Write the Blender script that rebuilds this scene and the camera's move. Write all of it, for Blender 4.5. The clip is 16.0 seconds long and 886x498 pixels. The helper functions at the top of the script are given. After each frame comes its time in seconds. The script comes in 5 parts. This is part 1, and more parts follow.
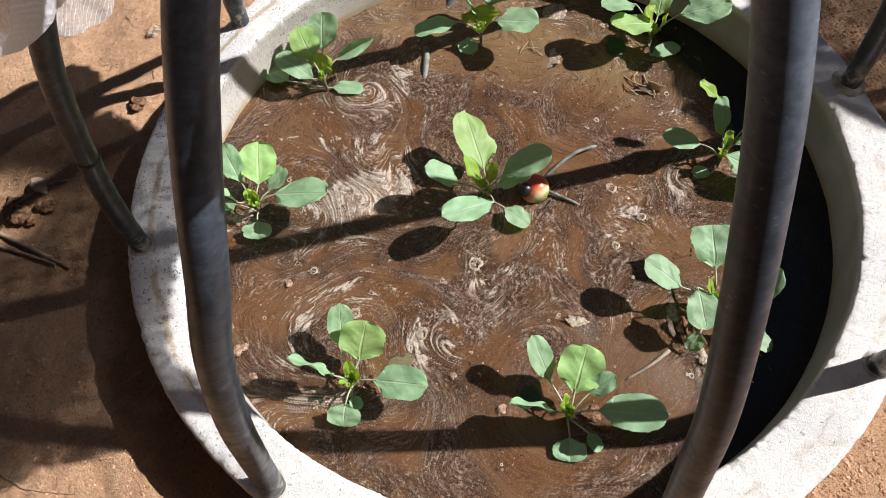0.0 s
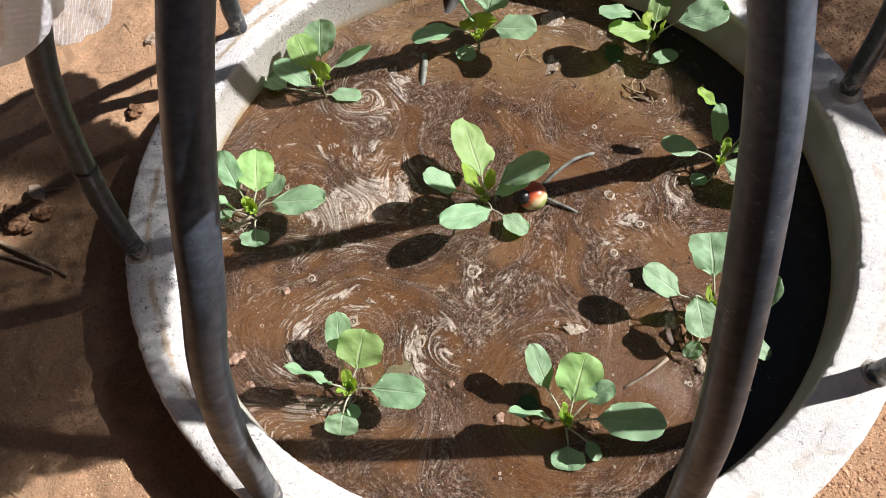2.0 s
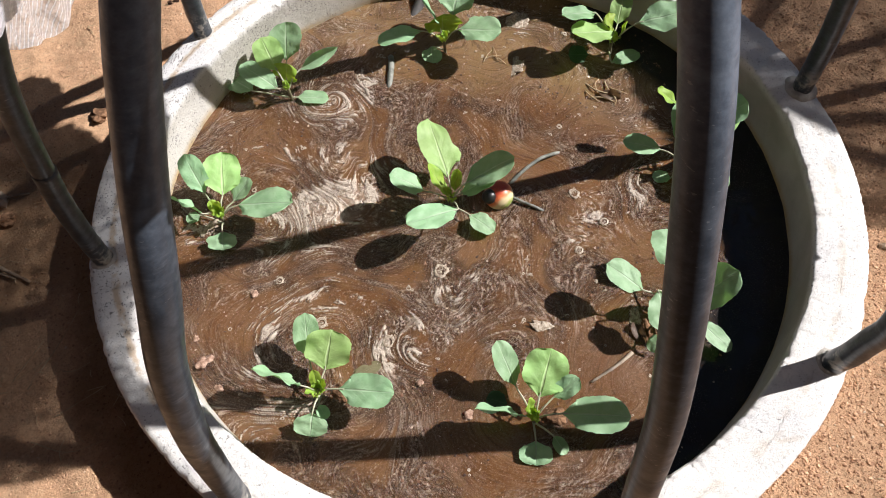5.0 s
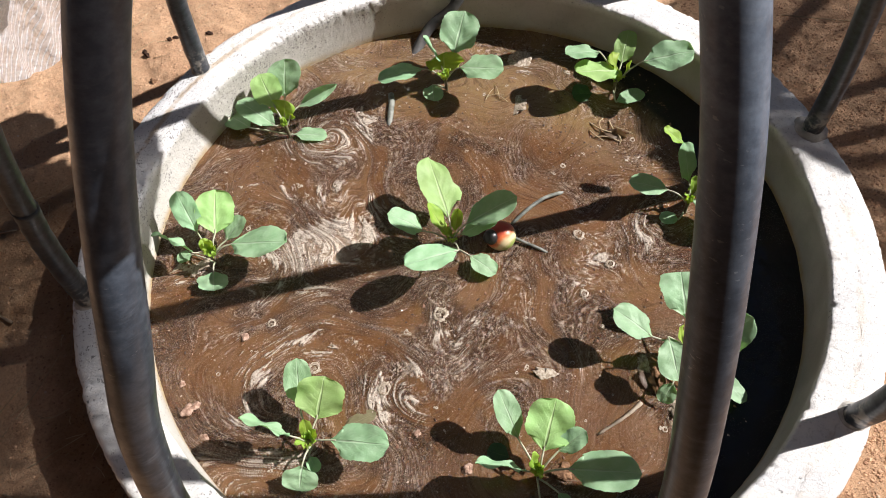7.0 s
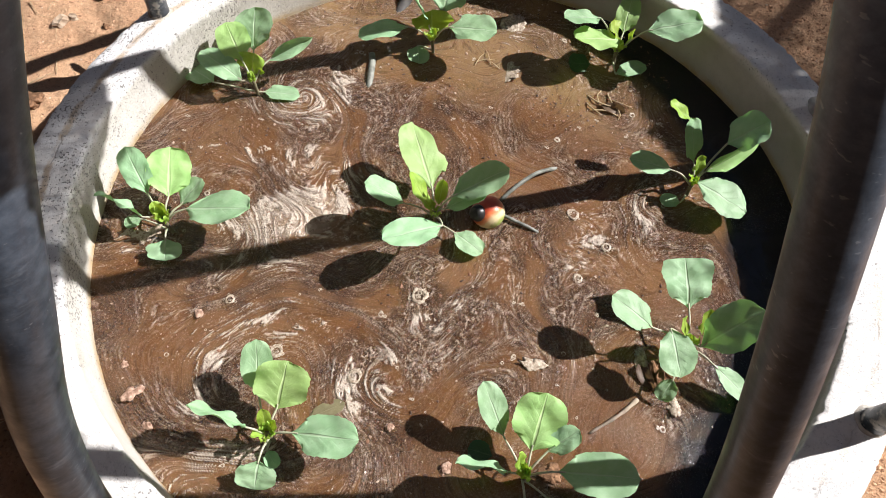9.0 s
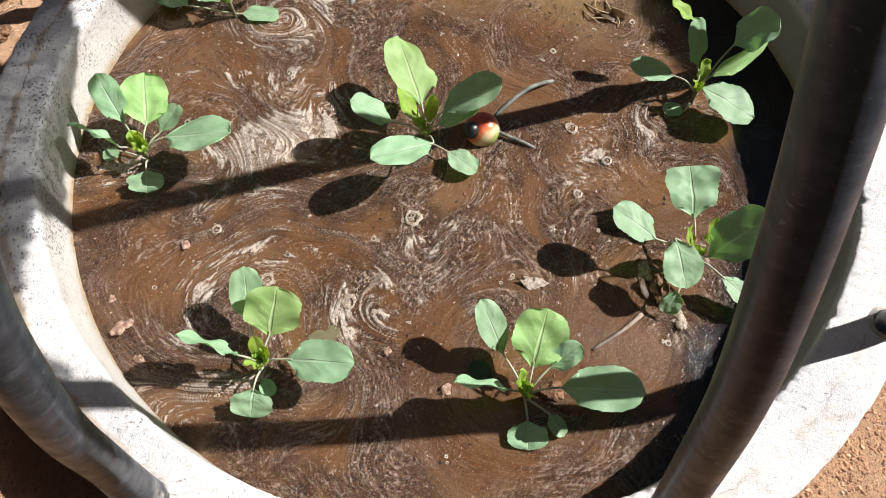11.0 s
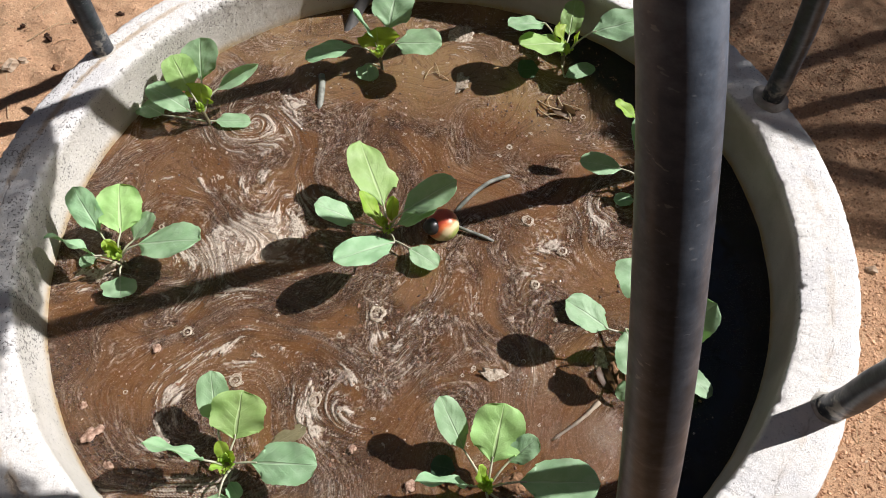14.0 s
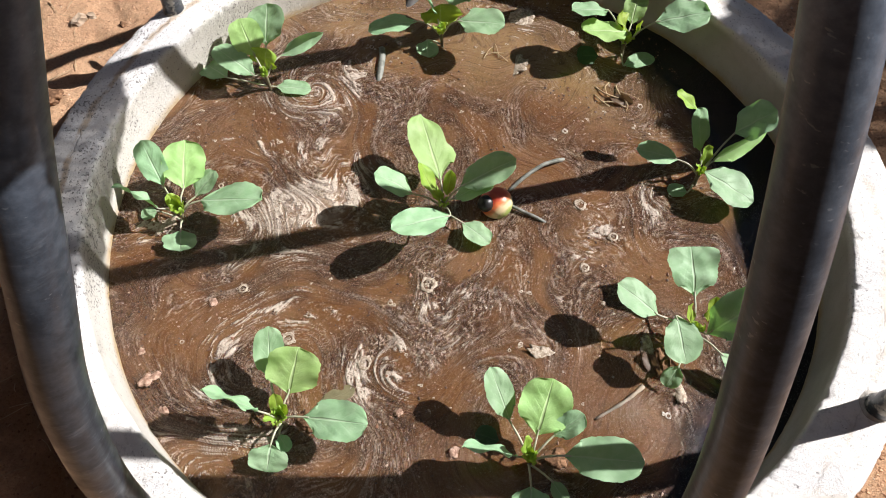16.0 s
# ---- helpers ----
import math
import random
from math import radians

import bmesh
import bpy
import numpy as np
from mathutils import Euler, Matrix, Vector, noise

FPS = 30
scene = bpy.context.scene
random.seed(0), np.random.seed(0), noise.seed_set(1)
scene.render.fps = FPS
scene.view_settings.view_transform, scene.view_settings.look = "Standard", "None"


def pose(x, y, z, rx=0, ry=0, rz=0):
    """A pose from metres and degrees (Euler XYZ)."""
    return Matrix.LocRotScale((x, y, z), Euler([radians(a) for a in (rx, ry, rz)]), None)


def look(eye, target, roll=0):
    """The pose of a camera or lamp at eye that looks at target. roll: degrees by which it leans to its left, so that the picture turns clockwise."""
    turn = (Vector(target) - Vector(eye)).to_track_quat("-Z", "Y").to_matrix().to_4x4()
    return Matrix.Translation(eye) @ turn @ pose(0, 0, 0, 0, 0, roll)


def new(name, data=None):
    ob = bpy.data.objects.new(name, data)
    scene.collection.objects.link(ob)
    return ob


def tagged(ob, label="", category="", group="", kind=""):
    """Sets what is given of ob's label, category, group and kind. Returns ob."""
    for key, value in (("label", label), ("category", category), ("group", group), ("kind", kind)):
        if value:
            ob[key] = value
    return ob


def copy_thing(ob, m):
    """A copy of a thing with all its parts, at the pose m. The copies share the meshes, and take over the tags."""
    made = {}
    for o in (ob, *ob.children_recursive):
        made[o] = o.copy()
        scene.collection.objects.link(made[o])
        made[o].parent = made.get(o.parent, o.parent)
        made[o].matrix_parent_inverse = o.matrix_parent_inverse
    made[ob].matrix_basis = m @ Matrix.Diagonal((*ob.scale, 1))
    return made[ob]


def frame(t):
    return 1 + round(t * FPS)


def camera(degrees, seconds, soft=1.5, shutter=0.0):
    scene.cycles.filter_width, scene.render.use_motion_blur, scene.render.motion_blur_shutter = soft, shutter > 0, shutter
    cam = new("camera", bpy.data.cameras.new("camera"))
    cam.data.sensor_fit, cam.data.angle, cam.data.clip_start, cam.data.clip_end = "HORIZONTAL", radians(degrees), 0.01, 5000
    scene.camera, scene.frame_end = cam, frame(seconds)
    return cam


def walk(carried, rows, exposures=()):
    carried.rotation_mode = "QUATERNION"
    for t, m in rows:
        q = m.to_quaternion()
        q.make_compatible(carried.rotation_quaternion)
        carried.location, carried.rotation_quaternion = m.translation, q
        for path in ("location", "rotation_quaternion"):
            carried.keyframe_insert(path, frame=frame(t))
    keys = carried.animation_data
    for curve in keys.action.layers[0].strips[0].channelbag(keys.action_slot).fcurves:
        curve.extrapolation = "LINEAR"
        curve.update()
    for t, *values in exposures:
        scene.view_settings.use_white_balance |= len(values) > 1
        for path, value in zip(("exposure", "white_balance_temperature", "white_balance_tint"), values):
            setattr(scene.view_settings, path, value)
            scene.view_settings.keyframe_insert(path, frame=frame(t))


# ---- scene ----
cam = camera(68.6, 16.0, soft=0.95)
ROWS = [
    (0.0, -0.0541, -0.6740, 1.0811, 27.24, 3.10, 0.73),
    (0.5, -0.0574, -0.6737, 1.0823, 27.65, 2.96, 0.78),
    (1.0, -0.0548, -0.6778, 1.0780, 28.01, 3.07, 0.99),
    (1.5, -0.0488, -0.6696, 1.0804, 27.70, 3.20, 0.72),
    (2.0, -0.0517, -0.6668, 1.0828, 27.56, 3.06, 0.67),
    (2.5, -0.0489, -0.6666, 1.0828, 27.40, 3.22, 0.43),
    (3.0, -0.0486, -0.6739, 1.0831, 28.10, 2.81, 0.16),
    (3.5, -0.0502, -0.6771, 1.0883, 27.57, 2.47, 0.10),
    (6.0, -0.0202, -0.6731, 1.0835, 28.44, 1.71, -1.63),
    (6.5, -0.0239, -0.6598, 1.0670, 30.05, 2.32, -1.35),
    (7.0, -0.0284, -0.6476, 1.0506, 31.08, 1.75, -0.63),
    (7.5, -0.0396, -0.6410, 1.0180, 30.76, 1.48, 0.70),
    (8.0, -0.0445, -0.6236, 0.9911, 30.22, 0.05, 0.98),
    (8.5, -0.0502, -0.6160, 0.9615, 29.86, -0.18, 1.17),
    (9.0, -0.0514, -0.6045, 0.9444, 29.86, -1.72, -0.14),
    (9.5, -0.0571, -0.6110, 0.9125, 28.35, -1.47, 0.10),
    (12.0, 0.0162, -0.6239, 0.8866, 25.05, 0.52, -4.58),
    (12.5, 0.0457, -0.6104, 0.9033, 26.08, 0.62, -5.73),
    (13.0, 0.0551, -0.6064, 0.9213, 28.32, 0.65, -6.20),
    (13.5, 0.0398, -0.5995, 0.9376, 29.63, 0.31, -5.03),
    (14.0, 0.0221, -0.5982, 0.9500, 30.65, 0.37, -3.84),
    (14.5, -0.0010, -0.6029, 0.9565, 31.06, 0.16, -1.89),
    (15.0, -0.0247, -0.6053, 0.9649, 31.28, -0.02, -0.57),
    (15.5, -0.0403, -0.6168, 0.9632, 30.86, -0.44, 0.50),
    (16.0, -0.0397, -0.6250, 0.9526, 29.69, -0.44, 0.38),
]
walk(cam, [(t, pose(x, y, z, rx, ry, rz)) for t, x, y, z, rx, ry, rz in ROWS],
     [(0.0, 0.57), (1.5, 0.63), (3.5, 0.69), (6.0, 0.71), (7.0, 0.76), (8.0, 0.78), (9.0, 0.92), (9.5, 0.95), (10.7, 0.75), (12.0, 0.53), (12.6, 0.39), (13.2, 0.42), (14.0, 0.57), (14.6, 0.66), (15.4, 0.72), (16.0, 0.80)])

# ---- light ----
SUN_AZ, SUN_EL = 13.8, 40.5
world = bpy.data.worlds.new("sky")
scene.world = world
world.use_nodes = True
wn = world.node_tree.nodes
sky = wn.new("ShaderNodeTexSky")
sky.sky_type, sky.sun_disc = "NISHITA", False
sky.ozone_density, sky.dust_density = 4.0, 0.4
sky.sun_elevation, sky.sun_rotation = radians(SUN_EL), radians(90 - SUN_AZ)
world.node_tree.links.new(sky.outputs[0], wn["Background"].inputs[0])
wn["Background"].inputs[1].default_value = 0.0152
sun = new("sun", bpy.data.lights.new("sun", "SUN"))
sun.data.energy, sun.data.angle, sun.data.color = 5.0, radians(0.55), (1.0, 0.95, 0.94)
sa, se = radians(SUN_AZ), radians(SUN_EL)
sun.matrix_world = look((3 * math.cos(sa) * math.cos(se), 3 * math.sin(sa) * math.cos(se), 3 * math.sin(se)), (0, 0, 0))

# ---- materials ----


class Mat:
    """A node material with small helpers."""

    def __init__(self, name, rough=0.6, spec=0.5):
        self.m = bpy.data.materials.new(name)
        self.m.use_nodes = True
        self.n, self.l = self.m.node_tree.nodes, self.m.node_tree.links
        self.b = self.n["Principled BSDF"]
        self.b.inputs["Roughness"].default_value = rough
        self.b.inputs["Specular IOR Level"].default_value = spec
        self.co = self.n.new("ShaderNodeTexCoord").outputs["Object"]

    def put(self, sock, value):
        if isinstance(value, bpy.types.NodeSocket):
            self.l.new(value, sock)
        elif isinstance(value, (tuple, list)) and len(value) == 3 and sock.type == "RGBA":
            sock.default_value = (*value, 1)
        else:
            sock.default_value = value

    def noise(self, scale, detail=4, co=None, rough=0.55, dist=0.0):
        k = self.n.new("ShaderNodeTexNoise")
        self.l.new(co or self.co, k.inputs["Vector"])
        k.inputs["Scale"].default_value, k.inputs["Detail"].default_value = scale, detail
        k.inputs["Roughness"].default_value, k.inputs["Distortion"].default_value = rough, dist
        return k.outputs["Fac"]

    def cells(self, scale, co=None, feature="F1", rnd=1.0):
        k = self.n.new("ShaderNodeTexVoronoi")
        k.feature = feature
        self.l.new(co or self.co, k.inputs["Vector"])
        k.inputs["Scale"].default_value = scale
        k.inputs["Randomness"].default_value = rnd
        return k.outputs["Distance"]

    def ramp(self, fac, lo, hi, a=0.0, b=1.0):
        k = self.n.new("ShaderNodeMapRange")
        k.interpolation_type = "SMOOTHSTEP"
        for i, v in enumerate((fac, lo, hi, a, b)):
            self.put(k.inputs[i], v)
        return k.outputs[0]

    def math(self, op, a, b=0.0):
        k = self.n.new("ShaderNodeMath")
        k.operation = op
        self.put(k.inputs[0], a)
        self.put(k.inputs[1], b)
        return k.outputs[0]

    def vec(self, op, a, b):
        k = self.n.new("ShaderNodeVectorMath")
        k.operation = op
        self.put(k.inputs[0], a)
        self.put(k.inputs[1], b)
        return k.outputs["Value" if op in ("DISTANCE", "LENGTH") else "Vector"]

    def mix(self, fac, a, b):
        k = self.n.new("ShaderNodeMix")
        k.data_type = "RGBA"
        self.put(k.inputs[0], fac)
        self.put(k.inputs[6], a)
        self.put(k.inputs[7], b)
        return k.outputs[2]

    def bump(self, height, strength=0.4, dist=0.002):
        k = self.n.new("ShaderNodeBump")
        k.inputs["Strength"].default_value, k.inputs["Distance"].default_value = strength, dist
        self.put(k.inputs["Height"], height)
        if self.b.inputs["Normal"].links:
            self.l.new(self.b.inputs["Normal"].links[0].from_socket, k.inputs["Normal"])
        self.l.new(k.outputs[0], self.b.inputs["Normal"])

    def colour(self, c):
        self.put(self.b.inputs["Base Color"], c)

    def xyz(self, co=None):
        k = self.n.new("ShaderNodeSeparateXYZ")
        self.l.new(co or self.co, k.inputs[0])
        return k.outputs

    def rand(self):
        return self.n.new("ShaderNodeObjectInfo").outputs["Random"]


def concrete():
    k = Mat("limewashed_concrete", 0.9, 0.2)
    x, y, z = k.xyz()
    rad = k.vec("LENGTH", k.flat(), (0, 0, 0))
    c = k.mix(k.ramp(k.noise(6, 5), 0.35, 0.7), (0.79, 0.775, 0.74), (0.70, 0.69, 0.665))
    c = k.mix(k.ramp(k.noise(38, 5), 0.54, 0.72, 0, 0.45), c, (0.62, 0.60, 0.56))
    # bluish-grey cement where the whitewash wore thin
    worn = k.ramp(k.math("ADD", k.noise(7, 6, rough=0.65), k.math("MAXIMUM", k.ramp(x, -0.38, -0.58, 0.0, 0.08), k.ramp(x, 0.35, 0.55, 0.0, 0.06))), 0.53, 0.66)
    c = k.mix(k.math("MULTIPLY", worn, 0.5), c, (0.60, 0.61, 0.635))
    # rust-brown drips, and brown patches along the middle of the rim
    c = k.mix(k.ramp(k.noise(9, 4, dist=1.2), 0.67, 0.76, 0, 0.5), c, (0.50, 0.38, 0.24))
    bend = k.math("MULTIPLY", k.math("SUBTRACT", k.noise(11, 8, rough=0.7), 0.5), 0.035)
    off = k.math("ABSOLUTE", k.math("SUBTRACT", k.math("ADD", rad, bend), 0.641))
    top = k.ramp(z, 0.09, 0.10)
    west = k.ramp(x, -0.52, -0.30, 1, 0)
    streak = k.math("MULTIPLY", k.math("MULTIPLY", k.ramp(off, 0.002, 0.009, 1, 0), top), k.ramp(k.math("ADD", k.noise(16, 5, rough=0.65), k.math("MULTIPLY", west, 0.07)), 0.46, 0.58))
    c = k.mix(k.math("MULTIPLY", streak, k.ramp(west, 0, 1, 0.28, 0.75)), c, (0.47, 0.35, 0.22))
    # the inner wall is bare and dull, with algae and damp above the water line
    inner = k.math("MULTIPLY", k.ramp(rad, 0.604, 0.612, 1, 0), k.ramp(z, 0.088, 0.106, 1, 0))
    # tone falls off towards the side away from the sun, shade put into the colour
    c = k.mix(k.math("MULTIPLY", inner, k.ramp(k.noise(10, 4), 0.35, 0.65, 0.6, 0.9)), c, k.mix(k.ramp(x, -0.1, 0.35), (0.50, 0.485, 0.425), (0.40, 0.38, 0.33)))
    damp = k.math("MULTIPLY", k.ramp(z, 0.0, 0.022, 1.0, 0.0), k.ramp(k.noise(14, 4), 0.3, 0.65, 0.4, 1.0))
    c = k.mix(damp, c, (0.42, 0.30, 0.15))
    # small dark pits in clusters, thickest where the whitewash is worn
    many = k.math("MULTIPLY", k.ramp(k.noise(9, 4, rough=0.6), 0.42, 0.60, -0.02, 0.05), k.ramp(x, -0.2, 0.3, 1.0, 0.45))
    edge = k.math("SUBTRACT", k.math("ADD", k.ramp(x, -0.45, 0.25, 0.632, 0.668), k.ramp(y, -0.42, -0.26, 0.045, 0)), k.math("ADD", many, k.math("MULTIPLY", worn, 0.03)))
    fine = k.noise(260, 3, k.vec("MULTIPLY", k.co, (1, 0.8, 1)), 0.6)
    pits = k.ramp(k.math("SUBTRACT", fine, edge), 0.0, 0.025)
    big = k.math("MULTIPLY", k.ramp(k.noise(105, 5, rough=0.75), 0.635, 0.66), k.ramp(k.noise(7, 3), 0.46, 0.56))
    groove = k.math("MULTIPLY", k.math("MULTIPLY", k.ramp(off, 0.0004, 0.0018, 1, 0), top), k.math("MULTIPLY", k.ramp(k.noise(14, 4), 0.54, 0.60), k.ramp(west, 0, 1, 0.35, 1)))
    holes = k.math("MULTIPLY", k.math("MAXIMUM", k.math("MAXIMUM", pits, big), k.math("MULTIPLY", groove, 0.6)), k.math("SUBTRACT", 1.0, k.math("MULTIPLY", inner, k.ramp(x, -0.2, 0.2, 0.1, 0.7))))
    c = k.mix(k.math("MULTIPLY", holes, 0.80), c, (0.13, 0.125, 0.12))
    c = k.mix(k.ramp(k.noise(130, 5, rough=0.75), 0.53, 0.64, 0, 0.5), c, (0.46, 0.45, 0.43))
    k.colour(c)
    k.bump(k.noise(70, 8, rough=0.8), 0.7, 0.005)
    k.bump(k.math("SUBTRACT", 1.0, holes), 0.8, 0.003)
    return k.m


def flat(self):
    """Object coordinates laid onto the ground plane."""
    k = self.n.new("ShaderNodeVectorMath")
    k.operation = "MULTIPLY"
    self.l.new(self.co, k.inputs[0])
    k.inputs[1].default_value = (1, 1, 0)
    return k.outputs[0]


Mat.flat = flat


def shade_and_splash(k, c):
    """Darker soil: the planter's shade put into the colour along one side, and a splashed dark patch beside it."""
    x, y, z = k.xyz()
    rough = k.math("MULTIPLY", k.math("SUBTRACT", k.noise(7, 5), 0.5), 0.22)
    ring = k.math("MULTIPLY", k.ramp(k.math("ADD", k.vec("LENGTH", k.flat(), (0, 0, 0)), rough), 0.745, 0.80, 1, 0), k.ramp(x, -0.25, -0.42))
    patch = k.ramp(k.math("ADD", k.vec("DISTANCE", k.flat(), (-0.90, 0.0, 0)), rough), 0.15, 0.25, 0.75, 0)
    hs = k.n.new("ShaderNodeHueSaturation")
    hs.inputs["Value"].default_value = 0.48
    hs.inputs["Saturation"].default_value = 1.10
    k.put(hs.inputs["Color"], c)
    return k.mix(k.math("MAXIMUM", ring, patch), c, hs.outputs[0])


def soil(name="dry_red_soil"):
    k = Mat(name, 0.95, 0.15)
    c = k.mix(k.ramp(k.noise(3.5, 5), 0.3, 0.7), (0.68, 0.435, 0.265), (0.55, 0.335, 0.20))
    c = k.mix(k.ramp(k.noise(34, 6, rough=0.7), 0.45, 0.7, 0, 0.6), c, (0.56, 0.385, 0.24))
    c = k.mix(k.ramp(k.noise(95, 6, rough=0.75), 0.54, 0.68, 0, 0.34), c, (0.26, 0.145, 0.085))
    # crevice shade put into the colour, dark where the same bump lies low
    c = k.mix(k.ramp(k.noise(170, 5, rough=0.7), 0.38, 0.52, 0.36, 0), c, (0.30, 0.17, 0.10))
    c = k.mix(k.ramp(k.noise(330, 4, rough=0.7), 0.58, 0.68, 0, 0.42), c, (0.22, 0.125, 0.07))
    c = k.mix(k.ramp(k.noise(210, 4, rough=0.7), 0.60, 0.68, 0, 0.6), c, (0.58, 0.44, 0.31))
    c = shade_and_splash(k, c)
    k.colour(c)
    k.bump(k.noise(60, 8, rough=0.8), 0.8, 0.008)
    k.bump(k.noise(170, 5, rough=0.7), 0.8, 0.004)
    k.bump(k.noise(420, 4, rough=0.7), 0.8, 0.003)
    return k.m


def water_mat():
    """Muddy water: scum threads, foam and mud follow the current that the surface mesh carries as an attribute."""
    k = Mat("muddy_water", 0.16, 0.4)
    at = k.n.new("ShaderNodeAttribute")
    at.attribute_name = "scum"
    sp = k.n.new("ShaderNodeSeparateColor")
    k.l.new(at.outputs["Color"], sp.inputs[0])
    thread, foam, mat = sp.outputs
    drawn = k.n.new("ShaderNodeAttribute")
    drawn.attribute_name = "source"
    q = drawn.outputs["Vector"]
    x, y, z = k.xyz()
    # one wall's shade and faint sky sheen put into the colour, free of scum
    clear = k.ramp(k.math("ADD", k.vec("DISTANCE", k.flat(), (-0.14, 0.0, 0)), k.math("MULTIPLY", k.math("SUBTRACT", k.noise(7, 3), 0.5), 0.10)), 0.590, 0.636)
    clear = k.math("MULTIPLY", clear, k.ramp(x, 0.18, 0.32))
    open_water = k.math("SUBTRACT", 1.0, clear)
    # silty brown water, warmer where the mat is open
    c = k.mix(k.ramp(k.noise(6, 4, q), 0.35, 0.65), (0.122, 0.057, 0.022), (0.158, 0.085, 0.041))
    silt = k.ramp(k.math("ADD", k.math("ADD", y, k.math("MULTIPLY", x, 0.35)), k.math("MULTIPLY", k.math("SUBTRACT", k.noise(7, 3), 0.5), 0.30)), 0.22, 0.42)
    c = k.mix(silt, c, (0.210, 0.133, 0.068))
    matted = k.mix(k.ramp(k.noise(20, 6, q, 0.65), 0.36, 0.64), (0.040, 0.021, 0.013), (0.108, 0.061, 0.040))
    c = k.mix(k.math("MULTIPLY", mat, 0.95), c, matted)
    c = k.mix(k.ramp(k.noise(46, 6, q, 0.7), 0.50, 0.64, 0, 0.55), c, (0.050, 0.025, 0.013))
    # fine floating grain, drawn out along the current and lying loose
    grain = k.ramp(k.noise(150, 6, q, 0.75), 0.50, 0.62)
    loose = k.ramp(k.noise(330, 4, None, 0.7), 0.53, 0.62)
    c = k.mix(k.math("MULTIPLY", k.math("MULTIPLY", grain, open_water), k.ramp(mat, 0, 1, 0.20, 0.62)), c, (0.31, 0.195, 0.135))
    c = k.mix(k.math("MULTIPLY", k.math("MULTIPLY", loose, open_water), k.ramp(mat, 0, 1, 0.18, 0.62)), c, (0.40, 0.265, 0.19))
    dark = k.math("MULTIPLY", k.ramp(k.noise(260, 4, None, 0.7), 0.55, 0.63), k.ramp(mat, 0, 1, 0.22, 0.75))
    c = k.mix(dark, c, (0.030, 0.016, 0.010))
    # the painted wall shade, over the mud and grain
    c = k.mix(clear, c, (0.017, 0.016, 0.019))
    lace = k.ramp(k.noise(190, 4, None, 0.7), 0.34, 0.56, 0.30, 1.0)
    thin = k.math("MULTIPLY", k.math("MULTIPLY", thread, lace), open_water)
    c = k.mix(k.math("MULTIPLY", thin, 0.90), c, (0.58, 0.46, 0.365))
    holes = k.ramp(k.cells(130, k.flat()), 0.12, 0.26, 0.35, 1.0)
    thick = k.math("MULTIPLY", k.math("MULTIPLY", foam, holes), k.math("MULTIPLY", open_water, k.ramp(k.noise(120, 4), 0.30, 0.55, 0.45, 1.0)))
    c = k.mix(k.math("MULTIPLY", thick, 0.85), c, (0.58, 0.505, 0.42))
    # pale flecks of froth and husk
    jog = k.n.new("ShaderNodeTexNoise")
    k.l.new(k.co, jog.inputs["Vector"])
    jog.inputs["Scale"].default_value = 150
    bent = k.vec("ADD", k.flat(), k.vec("MULTIPLY", k.vec("SUBTRACT", jog.outputs["Color"], (0.5, 0.5, 0.5)), (0.008, 0.008, 0)))
    fleck = k.math("MULTIPLY", k.ramp(k.cells(135, bent), 0.10, 0.20, 1, 0), k.math("MULTIPLY", open_water, k.ramp(k.noise(60, 3), 0.50, 0.58)))
    c = k.mix(k.math("MULTIPLY", fleck, 0.70), c, (0.38, 0.285, 0.215))
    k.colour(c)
    solid = k.math("MAXIMUM", k.math("MAXIMUM", thick, k.math("MULTIPLY", thin, 0.7)), k.math("MULTIPLY", k.math("MULTIPLY", loose, mat), 0.6))
    # the muddy water lets some light in
    k.put(k.b.inputs["Subsurface Weight"], k.ramp(solid, 0.0, 0.6, 0.45, 0.0))
    k.b.inputs["Subsurface Radius"].default_value = (1.0, 0.45, 0.15)
    k.b.inputs["Subsurface Scale"].default_value = 0.02
    k.put(k.b.inputs["Roughness"], k.ramp(solid, 0.0, 0.8, 0.07, 0.5))
    k.bump(solid, 0.9, 0.0025)
    k.bump(k.math("MULTIPLY", k.math("ADD", grain, loose), k.math("MULTIPLY", mat, open_water)), 0.7, 0.0012)
    k.bump(k.noise(8, 2), 0.10, 0.01)
    k.bump(k.math("MULTIPLY", k.noise(70, 3, q), open_water), 0.25, 0.0015)
    return k.m


